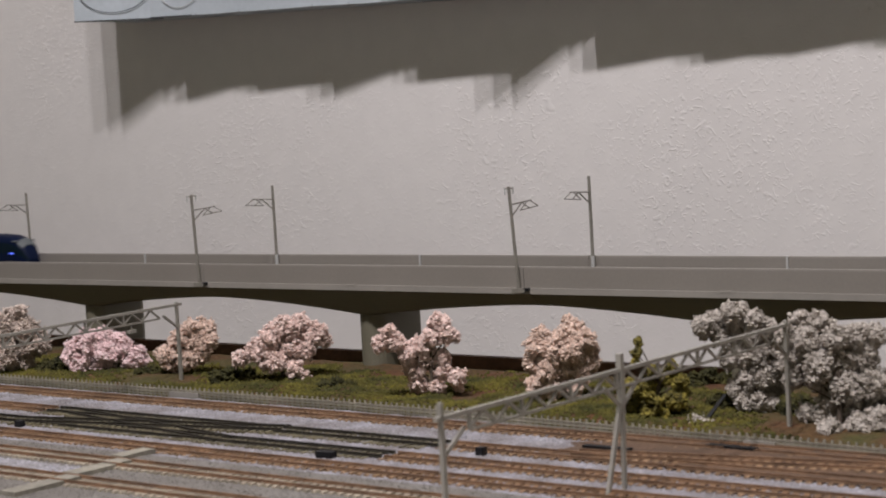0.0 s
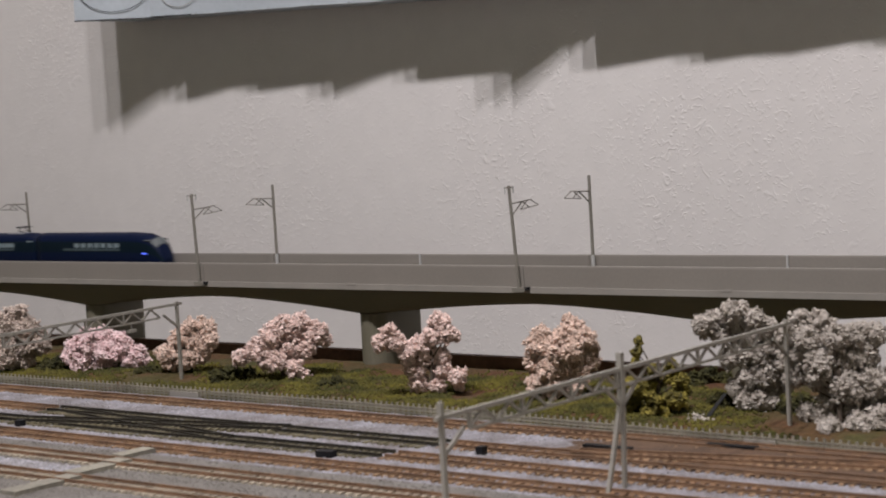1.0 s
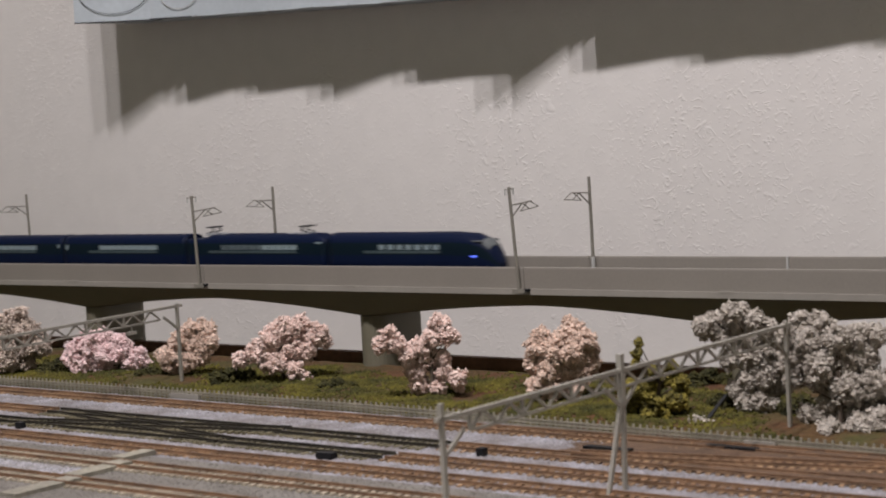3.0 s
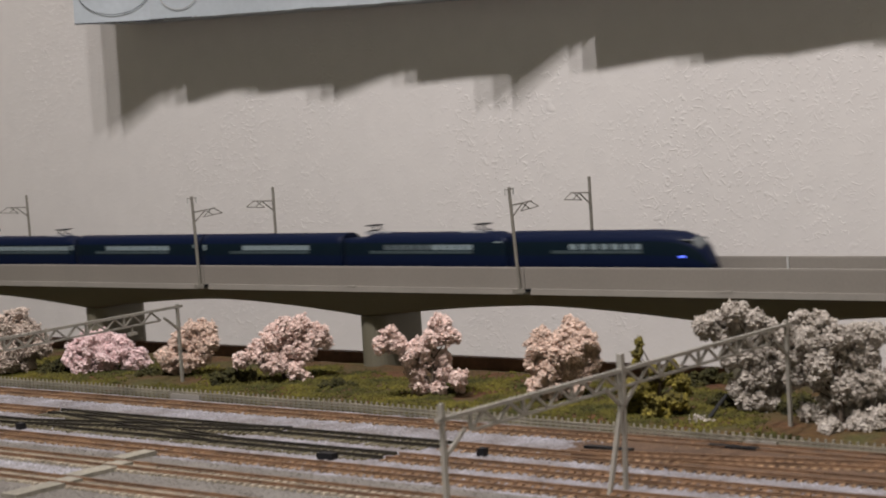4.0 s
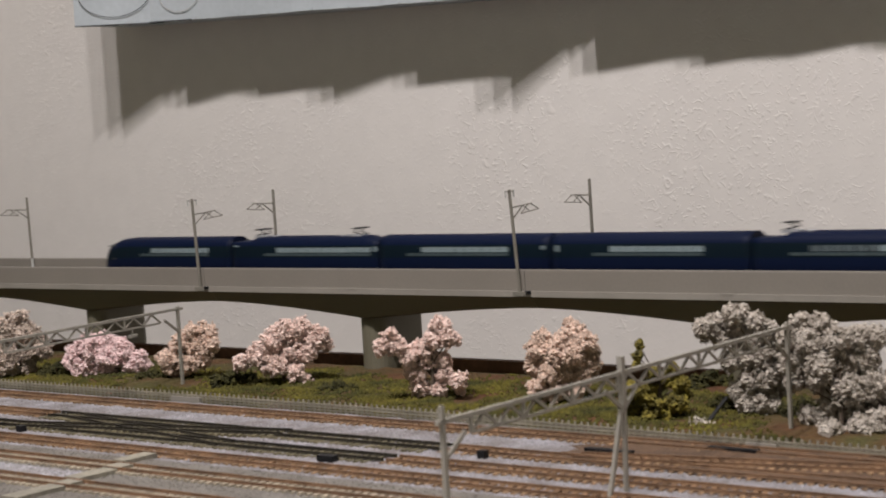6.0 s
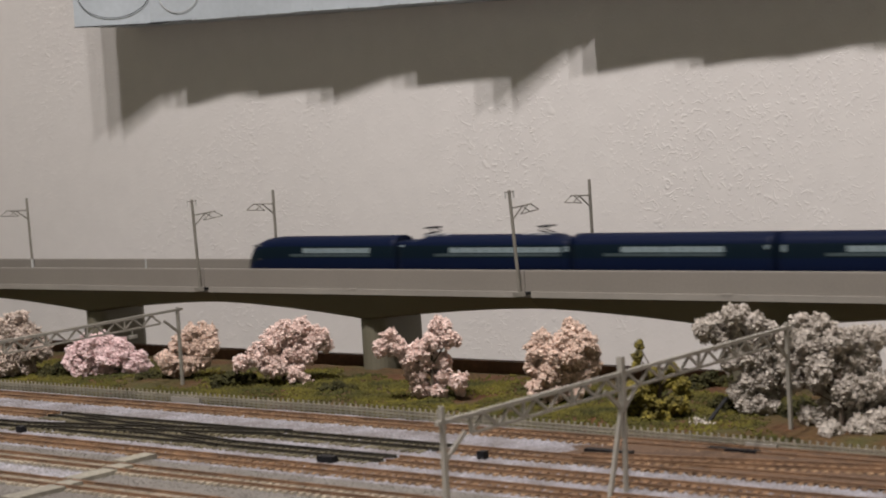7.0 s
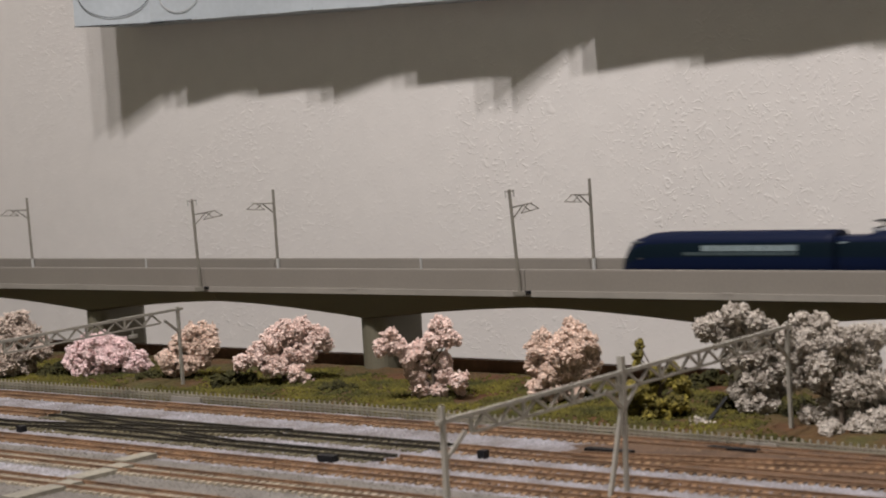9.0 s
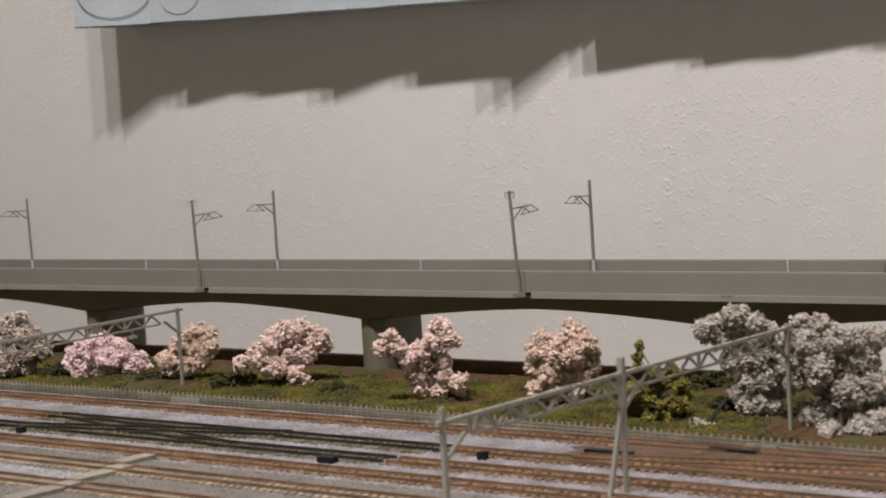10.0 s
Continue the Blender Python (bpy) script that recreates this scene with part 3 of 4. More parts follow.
PINKS = "blossom trees"
tree("blossom_tree", ((0.0029, -0.0026, 0.0403, 0.0035), (-0.0054, 0.0004, 0.0331, 0.0070), (0.0041, -0.0013, 0.0283, 0.0067), (-0.0110, 0.0010, 0.0242, 0.0077), (0.0084, 0.0013, 0.0202, 0.0070), (-0.0048, -0.0043, 0.0140, 0.0077), (0.0152, -0.0049, 0.0177, 0.0039), (0.0018, 0.0034, 0.0079, 0.0053), (-0.0107, -0.0024, 0.0101, 0.0056)), 9000, 0.00064, M_GREYPINK, "greyish pink blossom tree beside the tracks", "tree", 11, PINKS).matrix_world = pose(-0.0858, -0.0782, 0.001, 0, 0, 39)
tree("blossom_bush", ((-0.0115, -0.0027, 0.0199, 0.0059), (-0.0014, 0.0050, 0.0203, 0.0059), (-0.0191, -0.0003, 0.0151, 0.0055), (0.0086, 0.0034, 0.0152, 0.0066), (0.0191, -0.0002, 0.0083, 0.0059), (0.0000, 0.0014, 0.0119, 0.0069), (-0.0148, -0.0035, 0.0079, 0.0055), (0.0148, 0.0013, 0.0058, 0.0048), (-0.0067, 0.0037, 0.0057, 0.0045), (-0.0222, 0.0002, 0.0111, 0.0038)), 11000, 0.00066, M_PINK2, "low bright pink rounded blossom bush", "bush", 12, "").matrix_world = pose(-0.0304, -0.0564, 0.001, 0, 0, 39)
tree("blossom_tree", ((0.0145, 0.0024, 0.0290, 0.0046), (0.0056, 0.0017, 0.0296, 0.0043), (0.0174, -0.0044, 0.0222, 0.0036), (-0.0007, 0.0026, 0.0239, 0.0046), (0.0089, 0.0009, 0.0200, 0.0053), (-0.0080, -0.0020, 0.0144, 0.0053), (0.0034, -0.0047, 0.0120, 0.0046), (-0.0026, 0.0037, 0.0074, 0.0036), (0.0118, -0.0003, 0.0132, 0.0036)), 8000, 0.00066, M_PEACH, "peach pink blossom tree behind a gantry post", "tree", 13, PINKS).matrix_world = pose(0.0390, -0.0577, 0.001, 0, 0, 39)
tree("blossom_tree", ((0.0013, 0.0022, 0.0316, 0.0051), (0.0109, 0.0038, 0.0317, 0.0051), (0.0201, 0.0021, 0.0279, 0.0054), (0.0243, 0.0042, 0.0232, 0.0032), (-0.0054, -0.0011, 0.0263, 0.0051), (0.0054, 0.0030, 0.0218, 0.0057), (0.0148, -0.0006, 0.0196, 0.0044), (-0.0138, 0.0044, 0.0198, 0.0051), (-0.0236, 0.0038, 0.0155, 0.0035), (-0.0030, -0.0040, 0.0143, 0.0051), (0.0077, -0.0036, 0.0088, 0.0044), (0.0122, -0.0028, 0.0037, 0.0029), (-0.0096, 0.0047, 0.0115, 0.0029)), 11000, 0.00066, M_PINK, "wide pink blossom tree on the grass", "tree", 14, PINKS).matrix_world = pose(0.1134, -0.0513, 0.001, 0, 0, 39)
tree("blossom_tree", ((-0.0203, -0.0006, 0.0352, 0.0038), (-0.0247, 0.0013, 0.0302, 0.0035), (-0.0160, -0.0020, 0.0296, 0.0035), (0.0060, 0.0001, 0.0394, 0.0043), (0.0103, -0.0011, 0.0333, 0.0041), (0.0012, -0.0015, 0.0324, 0.0041), (-0.0105, 0.0009, 0.0246, 0.0046), (-0.0048, 0.0008, 0.0278, 0.0035), (-0.0020, 0.0040, 0.0218, 0.0046), (0.0064, 0.0018, 0.0219, 0.0032), (-0.0084, 0.0043, 0.0163, 0.0041), (0.0059, 0.0036, 0.0140, 0.0043), (-0.0061, 0.0049, 0.0080, 0.0041), (0.0028, 0.0017, 0.0063, 0.0035), (0.0130, -0.0034, 0.0112, 0.0035), (0.0139, 0.0036, 0.0068, 0.0026)), 11000, 0.00066, M_PINK, "tall uneven pink blossom tree beside a pier", "tree", 15, PINKS).matrix_world = pose(0.2347, -0.0662, 0.001, 0, 0, 39)
tree("blossom_tree", ((0.0078, 0.0046, 0.0414, 0.0022), (0.0095, 0.0040, 0.0368, 0.0042), (0.0024, 0.0007, 0.0339, 0.0033), (-0.0059, 0.0021, 0.0355, 0.0033), (0.0151, -0.0029, 0.0331, 0.0039), (0.0184, 0.0033, 0.0273, 0.0033), (-0.0092, 0.0007, 0.0307, 0.0039), (-0.0022, -0.0022, 0.0277, 0.0047), (0.0075, -0.0044, 0.0271, 0.0050), (0.0169, 0.0035, 0.0210, 0.0039), (-0.0109, 0.0049, 0.0213, 0.0039), (-0.0040, -0.0041, 0.0194, 0.0044), (0.0056, 0.0030, 0.0174, 0.0047), (0.0124, -0.0009, 0.0148, 0.0036), (-0.0111, -0.0035, 0.0123, 0.0031), (-0.0029, -0.0021, 0.0095, 0.0042), (0.0038, 0.0027, 0.0105, 0.0036), (-0.0019, 0.0037, 0.0033, 0.0022), (0.0093, -0.0046, 0.0088, 0.0028)), 12000, 0.00066, M_PEACH, "upright peach pink blossom tree on the grass", "tree", 16, PINKS).matrix_world = pose(0.3060, -0.0560, 0.0, 0, 0, 39)
tree("green_bush", ((-0.0074, 0.0011, 0.0358, 0.0016), (-0.0089, -0.0046, 0.0317, 0.0018), (-0.0089, 0.0022, 0.0264, 0.0016), (-0.0102, -0.0017, 0.0160, 0.0034), (-0.0037, 0.0038, 0.0156, 0.0036), (0.0042, 0.0048, 0.0178, 0.0036), (0.0106, 0.0001, 0.0168, 0.0031), (-0.0094, 0.0050, 0.0081, 0.0042), (-0.0015, -0.0019, 0.0081, 0.0044), (0.0076, -0.0042, 0.0086, 0.0036), (0.0127, 0.0010, 0.0120, 0.0021), (-0.0057, -0.0047, 0.0031, 0.0026), (0.0023, -0.0030, 0.0026, 0.0029), (-0.0163, -0.0009, 0.0153, 0.0021), (0.0071, 0.0011, 0.0236, 0.0023), (-0.0018, -0.0034, 0.0223, 0.0021)), 7000, 0.00068, M_GREENLEAF, "olive green leafy bush on the bank", "bush", 17, "", 60, (0.15, 2.2)).matrix_world = pose(0.3759, -0.0740, 0.001, 0, 0, 39)
tree("frosty_tree", ((-0.0117, -0.0046, 0.0489, 0.0033), (-0.0069, 0.0037, 0.0470, 0.0036), (-0.0241, -0.0019, 0.0424, 0.0039), (-0.0179, 0.0046, 0.0438, 0.0036), (-0.0092, 0.0040, 0.0415, 0.0044), (-0.0003, -0.0012, 0.0433, 0.0039), (0.0044, -0.0004, 0.0401, 0.0036), (-0.0172, 0.0002, 0.0370, 0.0031), (-0.0025, 0.0014, 0.0356, 0.0046), (-0.0128, 0.0010, 0.0261, 0.0034), (-0.0067, 0.0006, 0.0286, 0.0041), (0.0010, 0.0012, 0.0276, 0.0052), (0.0071, 0.0044, 0.0316, 0.0041), (-0.0055, 0.0001, 0.0168, 0.0036), (0.0015, -0.0007, 0.0182, 0.0046), (-0.0037, 0.0022, 0.0117, 0.0031), (-0.0011, -0.0026, 0.0071, 0.0034), (0.0043, -0.0020, 0.0052, 0.0031), (0.0069, 0.0048, 0.0124, 0.0041), (0.0108, 0.0002, 0.0231, 0.0046), (-0.0100, 0.0020, 0.0125, 0.0034), (-0.0070, -0.0010, 0.0060, 0.0032)), 22000, 0.00056, M_FROST, "tall frosty white shrub tree", "tree", 18, "frosty trees", 260, (0.12, 2.5)).matrix_world = pose(0.4147, -0.0488, 0.001, 0, 0, 39)
tree("frosty_tree", ((-0.0108, 0.0195, 0.0475, 0.0034), (-0.0043, 0.0120, 0.0478, 0.0034), (-0.0163, 0.0195, 0.0413, 0.0043), (-0.0087, 0.0120, 0.0401, 0.0048), (0.0005, 0.0032, 0.0410, 0.0046), (0.0096, 0.0092, 0.0405, 0.0046), (0.0170, 0.0093, 0.0410, 0.0043), (-0.0151, 0.0195, 0.0318, 0.0048), (0.0041, 0.0077, 0.0311, 0.0048), (0.0130, 0.0098, 0.0313, 0.0048), (-0.0160, 0.0175, 0.0231, 0.0034), (-0.0059, 0.0120, 0.0225, 0.0038), (0.0142, 0.0036, 0.0208, 0.0048), (-0.0013, 0.0098, 0.0120, 0.0041), (-0.0107, 0.0175, 0.0077, 0.0029), (-0.0045, 0.0120, 0.0064, 0.0036), (0.0062, 0.0076, 0.0091, 0.0043), (0.0157, 0.0089, 0.0095, 0.0048), (0.0250, 0.0061, 0.0187, 0.0063), (-0.0055, 0.0060, 0.0295, 0.0052), (0.0040, 0.0020, 0.0200, 0.0052), (0.0060, -0.0085, 0.0042, 0.0046), (0.0150, -0.0090, 0.0060, 0.0050), (0.0240, -0.0080, 0.0075, 0.0052), (-0.0060, -0.0080, 0.0035, 0.0040)), 40000, 0.00056, M_FROST, "dense frosty white shrub tree by the tracks", "tree", 19, "frosty trees", 260, (0.12, 2.5)).matrix_world = pose(0.4690, -0.0770, 0.0, 0, 0, 39)
bm = bmesh.new()
rod(bm, (0.4030, -0.0780, 0.002), (0.4082, -0.0676, 0.0130), 0.0011, 0.0007, 6)
solid("fallen_branch", bm, M_UNDER, "dark bare stick leaning against frosty shrub", "branch")
tagged(new("pale_lichen_clump", scatter("pale_lichen_clump", 80, lambda r, c: np.stack([0.4045 + r.normal(0, 0.0035, c), -0.0845 + r.normal(0, 0.0025, c), 0.002 + abs(r.normal(0, 0.0018, c))], 1), 0.0008, M_FROST, "", 1.0, 31)), "small pale lichen clump at the bank edge", "lichen")
# the last three clumps are added to imitate shaded ground around the frosty trees
for k, (bx, by, s) in enumerate(((-0.0600, -0.0680, 1.0), (0.0190, -0.0640, 0.75), (0.0830, -0.0600, 0.9), (0.1660, -0.0640, 0.7), (-0.1280, -0.0680, 1.0),
                               (0.4343, -0.0437, 0.8), (0.4009, -0.0440, 0.9), (0.3535, 0.0097, 0.9))):
    tree("low_dark_clump", ((-0.009 * s, 0, 0.0030 * s, 0.0048 * s), (0.0, 0.002, 0.0042 * s, 0.0055 * s), (0.010 * s, 0, 0.0028 * s, 0.0046 * s)), int(1900 * s), 0.0008, M_MOSS_SHADE, "low dark olive bush on the bank, some standing in for shade", "bush", 40 + k, "low bushes").matrix_world = pose(bx, by, 0.001, 0, 0, 39)
# ---------------------------------------------------------------- yard tracks
def sleeper_mesh(name, length, w, h, mat):
    bm = bmesh.new()
    box(bm, -w / 2, w / 2, -length / 2, length / 2, 0, h)
    return mesh_of(name, bm, mat)


def yard_track(y0, x0, x1, sl_mat, rail_mat, label, sl_len=0.0165, skew=0.0, spacing=0.0043, lift=0.0, xc=0.0):
    """A length of track along x; it is turned by skew about (xc, y0)."""
    t = empty("model_track", pose(xc, y0, lift, 0, 0, skew))
    for dy in (-0.0045, 0.0045):
        bm = bmesh.new()
        prism(bm, [(dy - 0.0009, 0.0034), (dy + 0.0009, 0.0034), (dy + 0.0009, 0.0037), (dy + 0.00035, 0.0039), (dy + 0.00045, 0.0043), (dy + 0.00045, 0.0047), (dy - 0.00045, 0.0047), (dy - 0.00045, 0.0043), (dy - 0.00035, 0.0039), (dy - 0.0009, 0.0037)], "x", x0 - xc, x1 - xc)
        part("rail", bm, rail_mat, t)
    tagged(t, label, "track", "yard tracks")
    return t, (x0 - xc, x1 - xc, sl_len, sl_mat, spacing)


RUSTY = "rust-brown weathered model track in ballast"
POINTS = "dark olive turnout track with blackened rails"
TRACKS = [
    yard_track(-0.1325, -0.45, 0.66, M_RUST, M_RAIL_RUST, RUSTY),
    yard_track(-0.1730, -0.45, 0.062, M_RUST, M_RAIL_RUST, RUSTY),
    yard_track(-0.1730, 0.064, 0.330, M_DARK, M_RAIL_BLACK, POINTS, 0.0215),
    yard_track(-0.1730, 0.332, 0.66, M_RUST, M_RAIL_RUST, RUSTY),
    yard_track(-0.2020, -0.45, 0.322, M_DARK, M_RAIL_BLACK, POINTS, 0.0195),
    yard_track(-0.2020, 0.324, 0.66, M_RUST, M_RAIL_RUST, RUSTY),
    yard_track(-0.1885, 0.075, 0.225, M_DARK, M_RAIL_BLACK, "dark olive crossover between two turnouts", 0.018, skew=-11.5, xc=0.15, lift=0.0003),
    yard_track(-0.1885, 0.075, 0.235, M_DARK, M_RAIL_BLACK, "dark olive crossover between two turnouts", 0.018, skew=11.5, xc=0.155, lift=0.0006),
    yard_track(-0.1530, 0.395, 0.60, M_RUST, M_RAIL_RUST, "rust-brown turnout track crossing stained ballast", 0.0165, skew=9.5, xc=0.50, lift=0.0005),
    yard_track(-0.2295, -0.45, 0.66, M_RUST, M_RAIL_RUST, RUSTY),
    yard_track(-0.2650, -0.30, 0.60, M_BRSL, M_RAIL_RUST, "brown model track with pale sleepers in the grey yard", lift=0.0008),
    yard_track(-0.2990, -0.30, 0.60, M_BRSL, M_RAIL_RUST, "brown model track with pale sleepers in the grey yard", lift=0.0008),
]


# ---------------------------------------------------------------- the train
CAR = 0.1262                    # pitch of the cars
TRACK_Y = 0.0475
RAIL_TOP = DECK + 0.0034
SECTION = ((-0.0078, 0.0020), (-0.0091, 0.0050), (-0.0094, 0.0080), (-0.0094, 0.0115), (-0.0093, 0.0147), (-0.0091, 0.0177), (-0.0089, 0.0190), (-0.0083, 0.0208), (-0.0068, 0.0228), (-0.0040, 0.0242), (0.0, 0.0247))


NOSE_BACK = (0.0, 0.0017, 0.0044, 0.0072, 0.0100, 0.0178, 0.0310)      # metres behind the tip
NOSE_DROP = (0.80, 0.62, 0.39, 0.25, 0.165, 0.042, 0.0)                # share of the height lost


def railcar(windows, nose=0, pantos=(), label="", gap=0.03, dim=0, marks=()):
    """A car along x, its middle at 0, wheels on z = 0. windows: (first, last, count); nose: +1, -1 or 0."""
    c = empty("railcar")
    half = CAR / 2 - 0.0006
    tip = half + 0.0030       # the nose reaches further than a plain end
    w0, w1, count = windows
    pitch = (w1 - w0) / count
    lo, hi = (-tip if nose < 0 else -half), (tip if nose > 0 else half)
    xs = {lo, hi}
    for i in range(count):
        xs.add(w0 + pitch * (i + gap))
        xs.add(w0 + pitch * (i + 1 - gap))
    for i in range(1, 25):
        x = lo + (hi - lo) * i / 25
        if not w0 - 0.002 < x < w1 + 0.002:
            xs.add(x)
    if nose:
        for k in (0.992, 0.975, 0.95, 0.93, 0.905, 0.88, 0.86, 0.82, 0.77, 0.72, 0.62):
            xs.add(nose * tip * k)
    xs = sorted(xs)
    full = list(SECTION) + [(-y, z) for y, z in SECTION[-2::-1]]

    def shape(x):
        """Narrowing, and the lowered roof, of a rounded front."""
        if not nose:
            return 1.0, 1.0, 0.0
        back = tip - nose * x
        d = max(0.0, 1 - back / 0.026)
        return math.sqrt(max(0.0, 1 - 0.80 * d ** 3.0)), 1 - float(np.interp(back, NOSE_BACK, NOSE_DROP)), d

    bm = bmesh.new()
    rings = []
    for x in xs:
        sy, sz, d = shape(x)
        low = 0.0216 if pantos and (x < -0.0460 or x > 0.0540) else 1.0
        rings.append([bm.verts.new((x, y * sy, min(low, 0.0020 + (z - 0.0020) * sz))) for y, z in full])
    m = len(full)
    for (xa, a), (xb, b) in zip(zip(xs, rings), zip(xs[1:], rings[1:])):
        mid = (xa + xb) / 2
        u = ((mid - w0) / pitch) % 1.0
        win = w0 < mid < w1 and gap < u < 1 - gap
        for k in range(m - 1):
            side = k if k < m // 2 else m - 2 - k
            if win and side == 4:
                continue
            f = bm.faces.new((a[k], a[k + 1], b[k + 1], b[k]))
            f.material_index = 1 if side in (3, 4, 5) else 0
            f.smooth = True
        bm.faces.new((a[0], b[0], b[m - 1], a[m - 1]))
    for r in (rings[0], rings[-1]):
        bm.faces.new(r)
    part("body", bm, [M_NAVY, M_NAVY_DARK], c, "glossy navy shell with a darker window band")
    y_w, z0, z1 = 0.00915, SECTION[4][1], SECTION[5][1]
    for i in range(count):
        for s in (-1, 1):
            bm = bmesh.new()
            xa, xb = w0 + pitch * (i + gap), w0 + pitch * (i + 1 - gap)
            box(bm, xa, xb, s * y_w - 0.00015, s * y_w + 0.00015, z0, z1)
            part("window", bm, M_DIM if i < dim else M_PANE_LIT, c, "window pane painted dim for a weaker reflection" if i < dim else "small window pane painted pale like the lit wall behind")
    for s in (-1, 1):
        # added strip imitates the faint light seen through below the windows
        bm = bmesh.new()
        box(bm, w0 - 0.011, w1 - 0.0005, s * 0.00938 - 0.00015, s * 0.00938 + 0.00015, 0.0126, 0.0142)
        part("see_through_strip", bm, M_SEE_THROUGH, c, "dim strip below the windows standing for light seen through the car")
        for mx, mw, mz, mh in marks:
            bm = bmesh.new()
            my = 0.0091 if mz < 0.018 else 0.0087
            box(bm, mx - mw / 2, mx + mw / 2, s * my - 0.0003, s * my + 0.0003, mz - mh / 2, mz + mh / 2)
            part("door_window", bm, M_PANE_LIT, c, "small pale door window")
    bm = bmesh.new()
    box(bm, -half * 0.93, half * 0.93, -0.0070, 0.0070, 0.0006, 0.0022)
    part("underframe", bm, M_UNDER, c, bevel=0.0003)
    for bx in (-half * 0.70, half * 0.70):
        bm = bmesh.new()
        box(bm, bx - 0.009, bx + 0.009, -0.0056, 0.0056, 0.0008, 0.0030)
        bogie = part("bogie", bm, M_UNDER, c)
        for wx in (-0.007, 0.007):
            bm = bmesh.new()
            rod(bm, (bx + wx, -0.0050, 0.0028), (bx + wx, 0.0050, 0.0028), 0.0028, n=14)
            part("wheelset", bm, M_RAIL_BLACK, bogie)
    for ends in (-1, 1):
        if ends != nose:
            bm = bmesh.new()
            box(bm, ends * half - 0.0006 + ends * 0.0005, ends * half + 0.0006 + ends * 0.0005, -0.0055, 0.0055, 0.0045, 0.0200)
            part("gangway", bm, M_UNDER, c)
    for px, fold in pantos:
        bm = bmesh.new()
        z = 0.0240
        box(bm, px - 0.005, px + 0.005, -0.0042, 0.0042, z - 0.0004, z + 0.0010)
        base = part("pantograph", bm, M_SILVER, c, "pale grey folded pantograph on the roof")
        for s in (-0.003, 0.003):
            bm = bmesh.new()
            rod(bm, (px - fold * 0.005, s, z + 0.0010), (px + fold * 0.002, s, z + 0.0026), 0.0004, n=6)
            rod(bm, (px + fold * 0.002, s, z + 0.0026), (px - fold * 0.001, s, z + 0.0048), 0.0004, n=6)
            part("arm", bm, M_UNDER, base)
        bm = bmesh.new()
        rod(bm, (px - fold * 0.001 - 0.002, -0.0055, z + 0.0049), (px - fold * 0.001 - 0.002, 0.0055, z + 0.0049), 0.0005, n=6)
        rod(bm, (px - fold * 0.001 + 0.002, -0.0055, z + 0.0049), (px - fold * 0.001 + 0.002, 0.0055, z + 0.0049), 0.0005, n=6)
        part("contact_strip", bm, M_UNDER, base)
        bm = bmesh.new()
        box(bm, px + fold * 0.008, px + fold * 0.013, -0.0038, 0.0038, z - 0.0010, z + 0.0008)
        part("roof_unit", bm, M_SILVER, c, "pale roof equipment box", bevel=0.0003)
    if nose:
        for s in (-1, 1):
            bm = bmesh.new()
            bmesh.ops.create_uvsphere(bm, u_segments=12, v_segments=8, radius=1.0, matrix=pose(nose * (tip - 0.0145), s * 0.0090, 0.0108) @ Matrix.Diagonal((0.0020, 0.0007, 0.0006, 1)))
            part("headlight", bm, M_HEAD if nose > 0 else M_UNDER, c, "small round front lamp", smooth=True)
            bm = bmesh.new()
            bmesh.ops.create_uvsphere(bm, u_segments=12, v_segments=8, radius=1.0, matrix=pose(nose * (tip - 0.0120), s * 0.0078, 0.0194) @ Matrix.Diagonal((0.0042, 0.0008, 0.0006, 1)))
            part("cab_window", bm, M_SCREEN, c, "thin cab side window with a pale highlight in its colour", smooth=True)
        bm = bmesh.new()          # windscreen wrapped round the front
        wrap = []
        for back in (0.0050, 0.0062, 0.0074, 0.0086, 0.0098):
            sy, sz, d = shape(nose * (tip - back))
            wrap.append([bm.verts.new((nose * (tip - back + 0.0003), y * sy * 1.02, 0.0023 + (z - 0.0020) * sz)) for y, z in full[7:-7]])
        for a, b in zip(wrap, wrap[1:]):
            for k in range(len(a) - 1):
                bm.faces.new((a[k], a[k + 1], b[k + 1], b[k]))
        part("windscreen", bm, M_SCREEN, c, "glossy wrapped windscreen with a pale reflection in its colour", smooth=True)
    return tagged(c, label, "train car", "train cars")


CARS = [
    railcar((-0.022, 0.027, 7), 1, (), "navy blue leading train car with rounded nose and blue lamp", 0.17),
    railcar((-0.030, 0.038, 11), 0, ((-0.0430, 1), (0.0383, -1)), "navy blue train car with two roof pantographs and some panes painted dim", 0.06, 6, ((0.0560, 0.0060, 0.0190, 0.0008),)),
    railcar((-0.0237, 0.0355, 10), 0, (), "navy blue train car with a long window row", 0.03, 0, ((-0.0580, 0.0022, 0.0165, 0.0034),)),
    railcar((-0.030, 0.034, 10), 0, (), "navy blue train car with a long window row", 0.03, 0, ((0.0585, 0.0022, 0.0172, 0.0020),)),
    railcar((-0.0225, 0.0570, 12), 0, ((-0.0400, 1), (0.0405, -1)), "navy blue train car with two roof pantographs", 0.03, 0, ((0.0605, 0.0024, 0.0167, 0.0030), (-0.0585, 0.0045, 0.0188, 0.0008))),
    railcar((-0.0132, 0.0425, 9), -1, (), "navy blue rear train car with rounded end"),
]

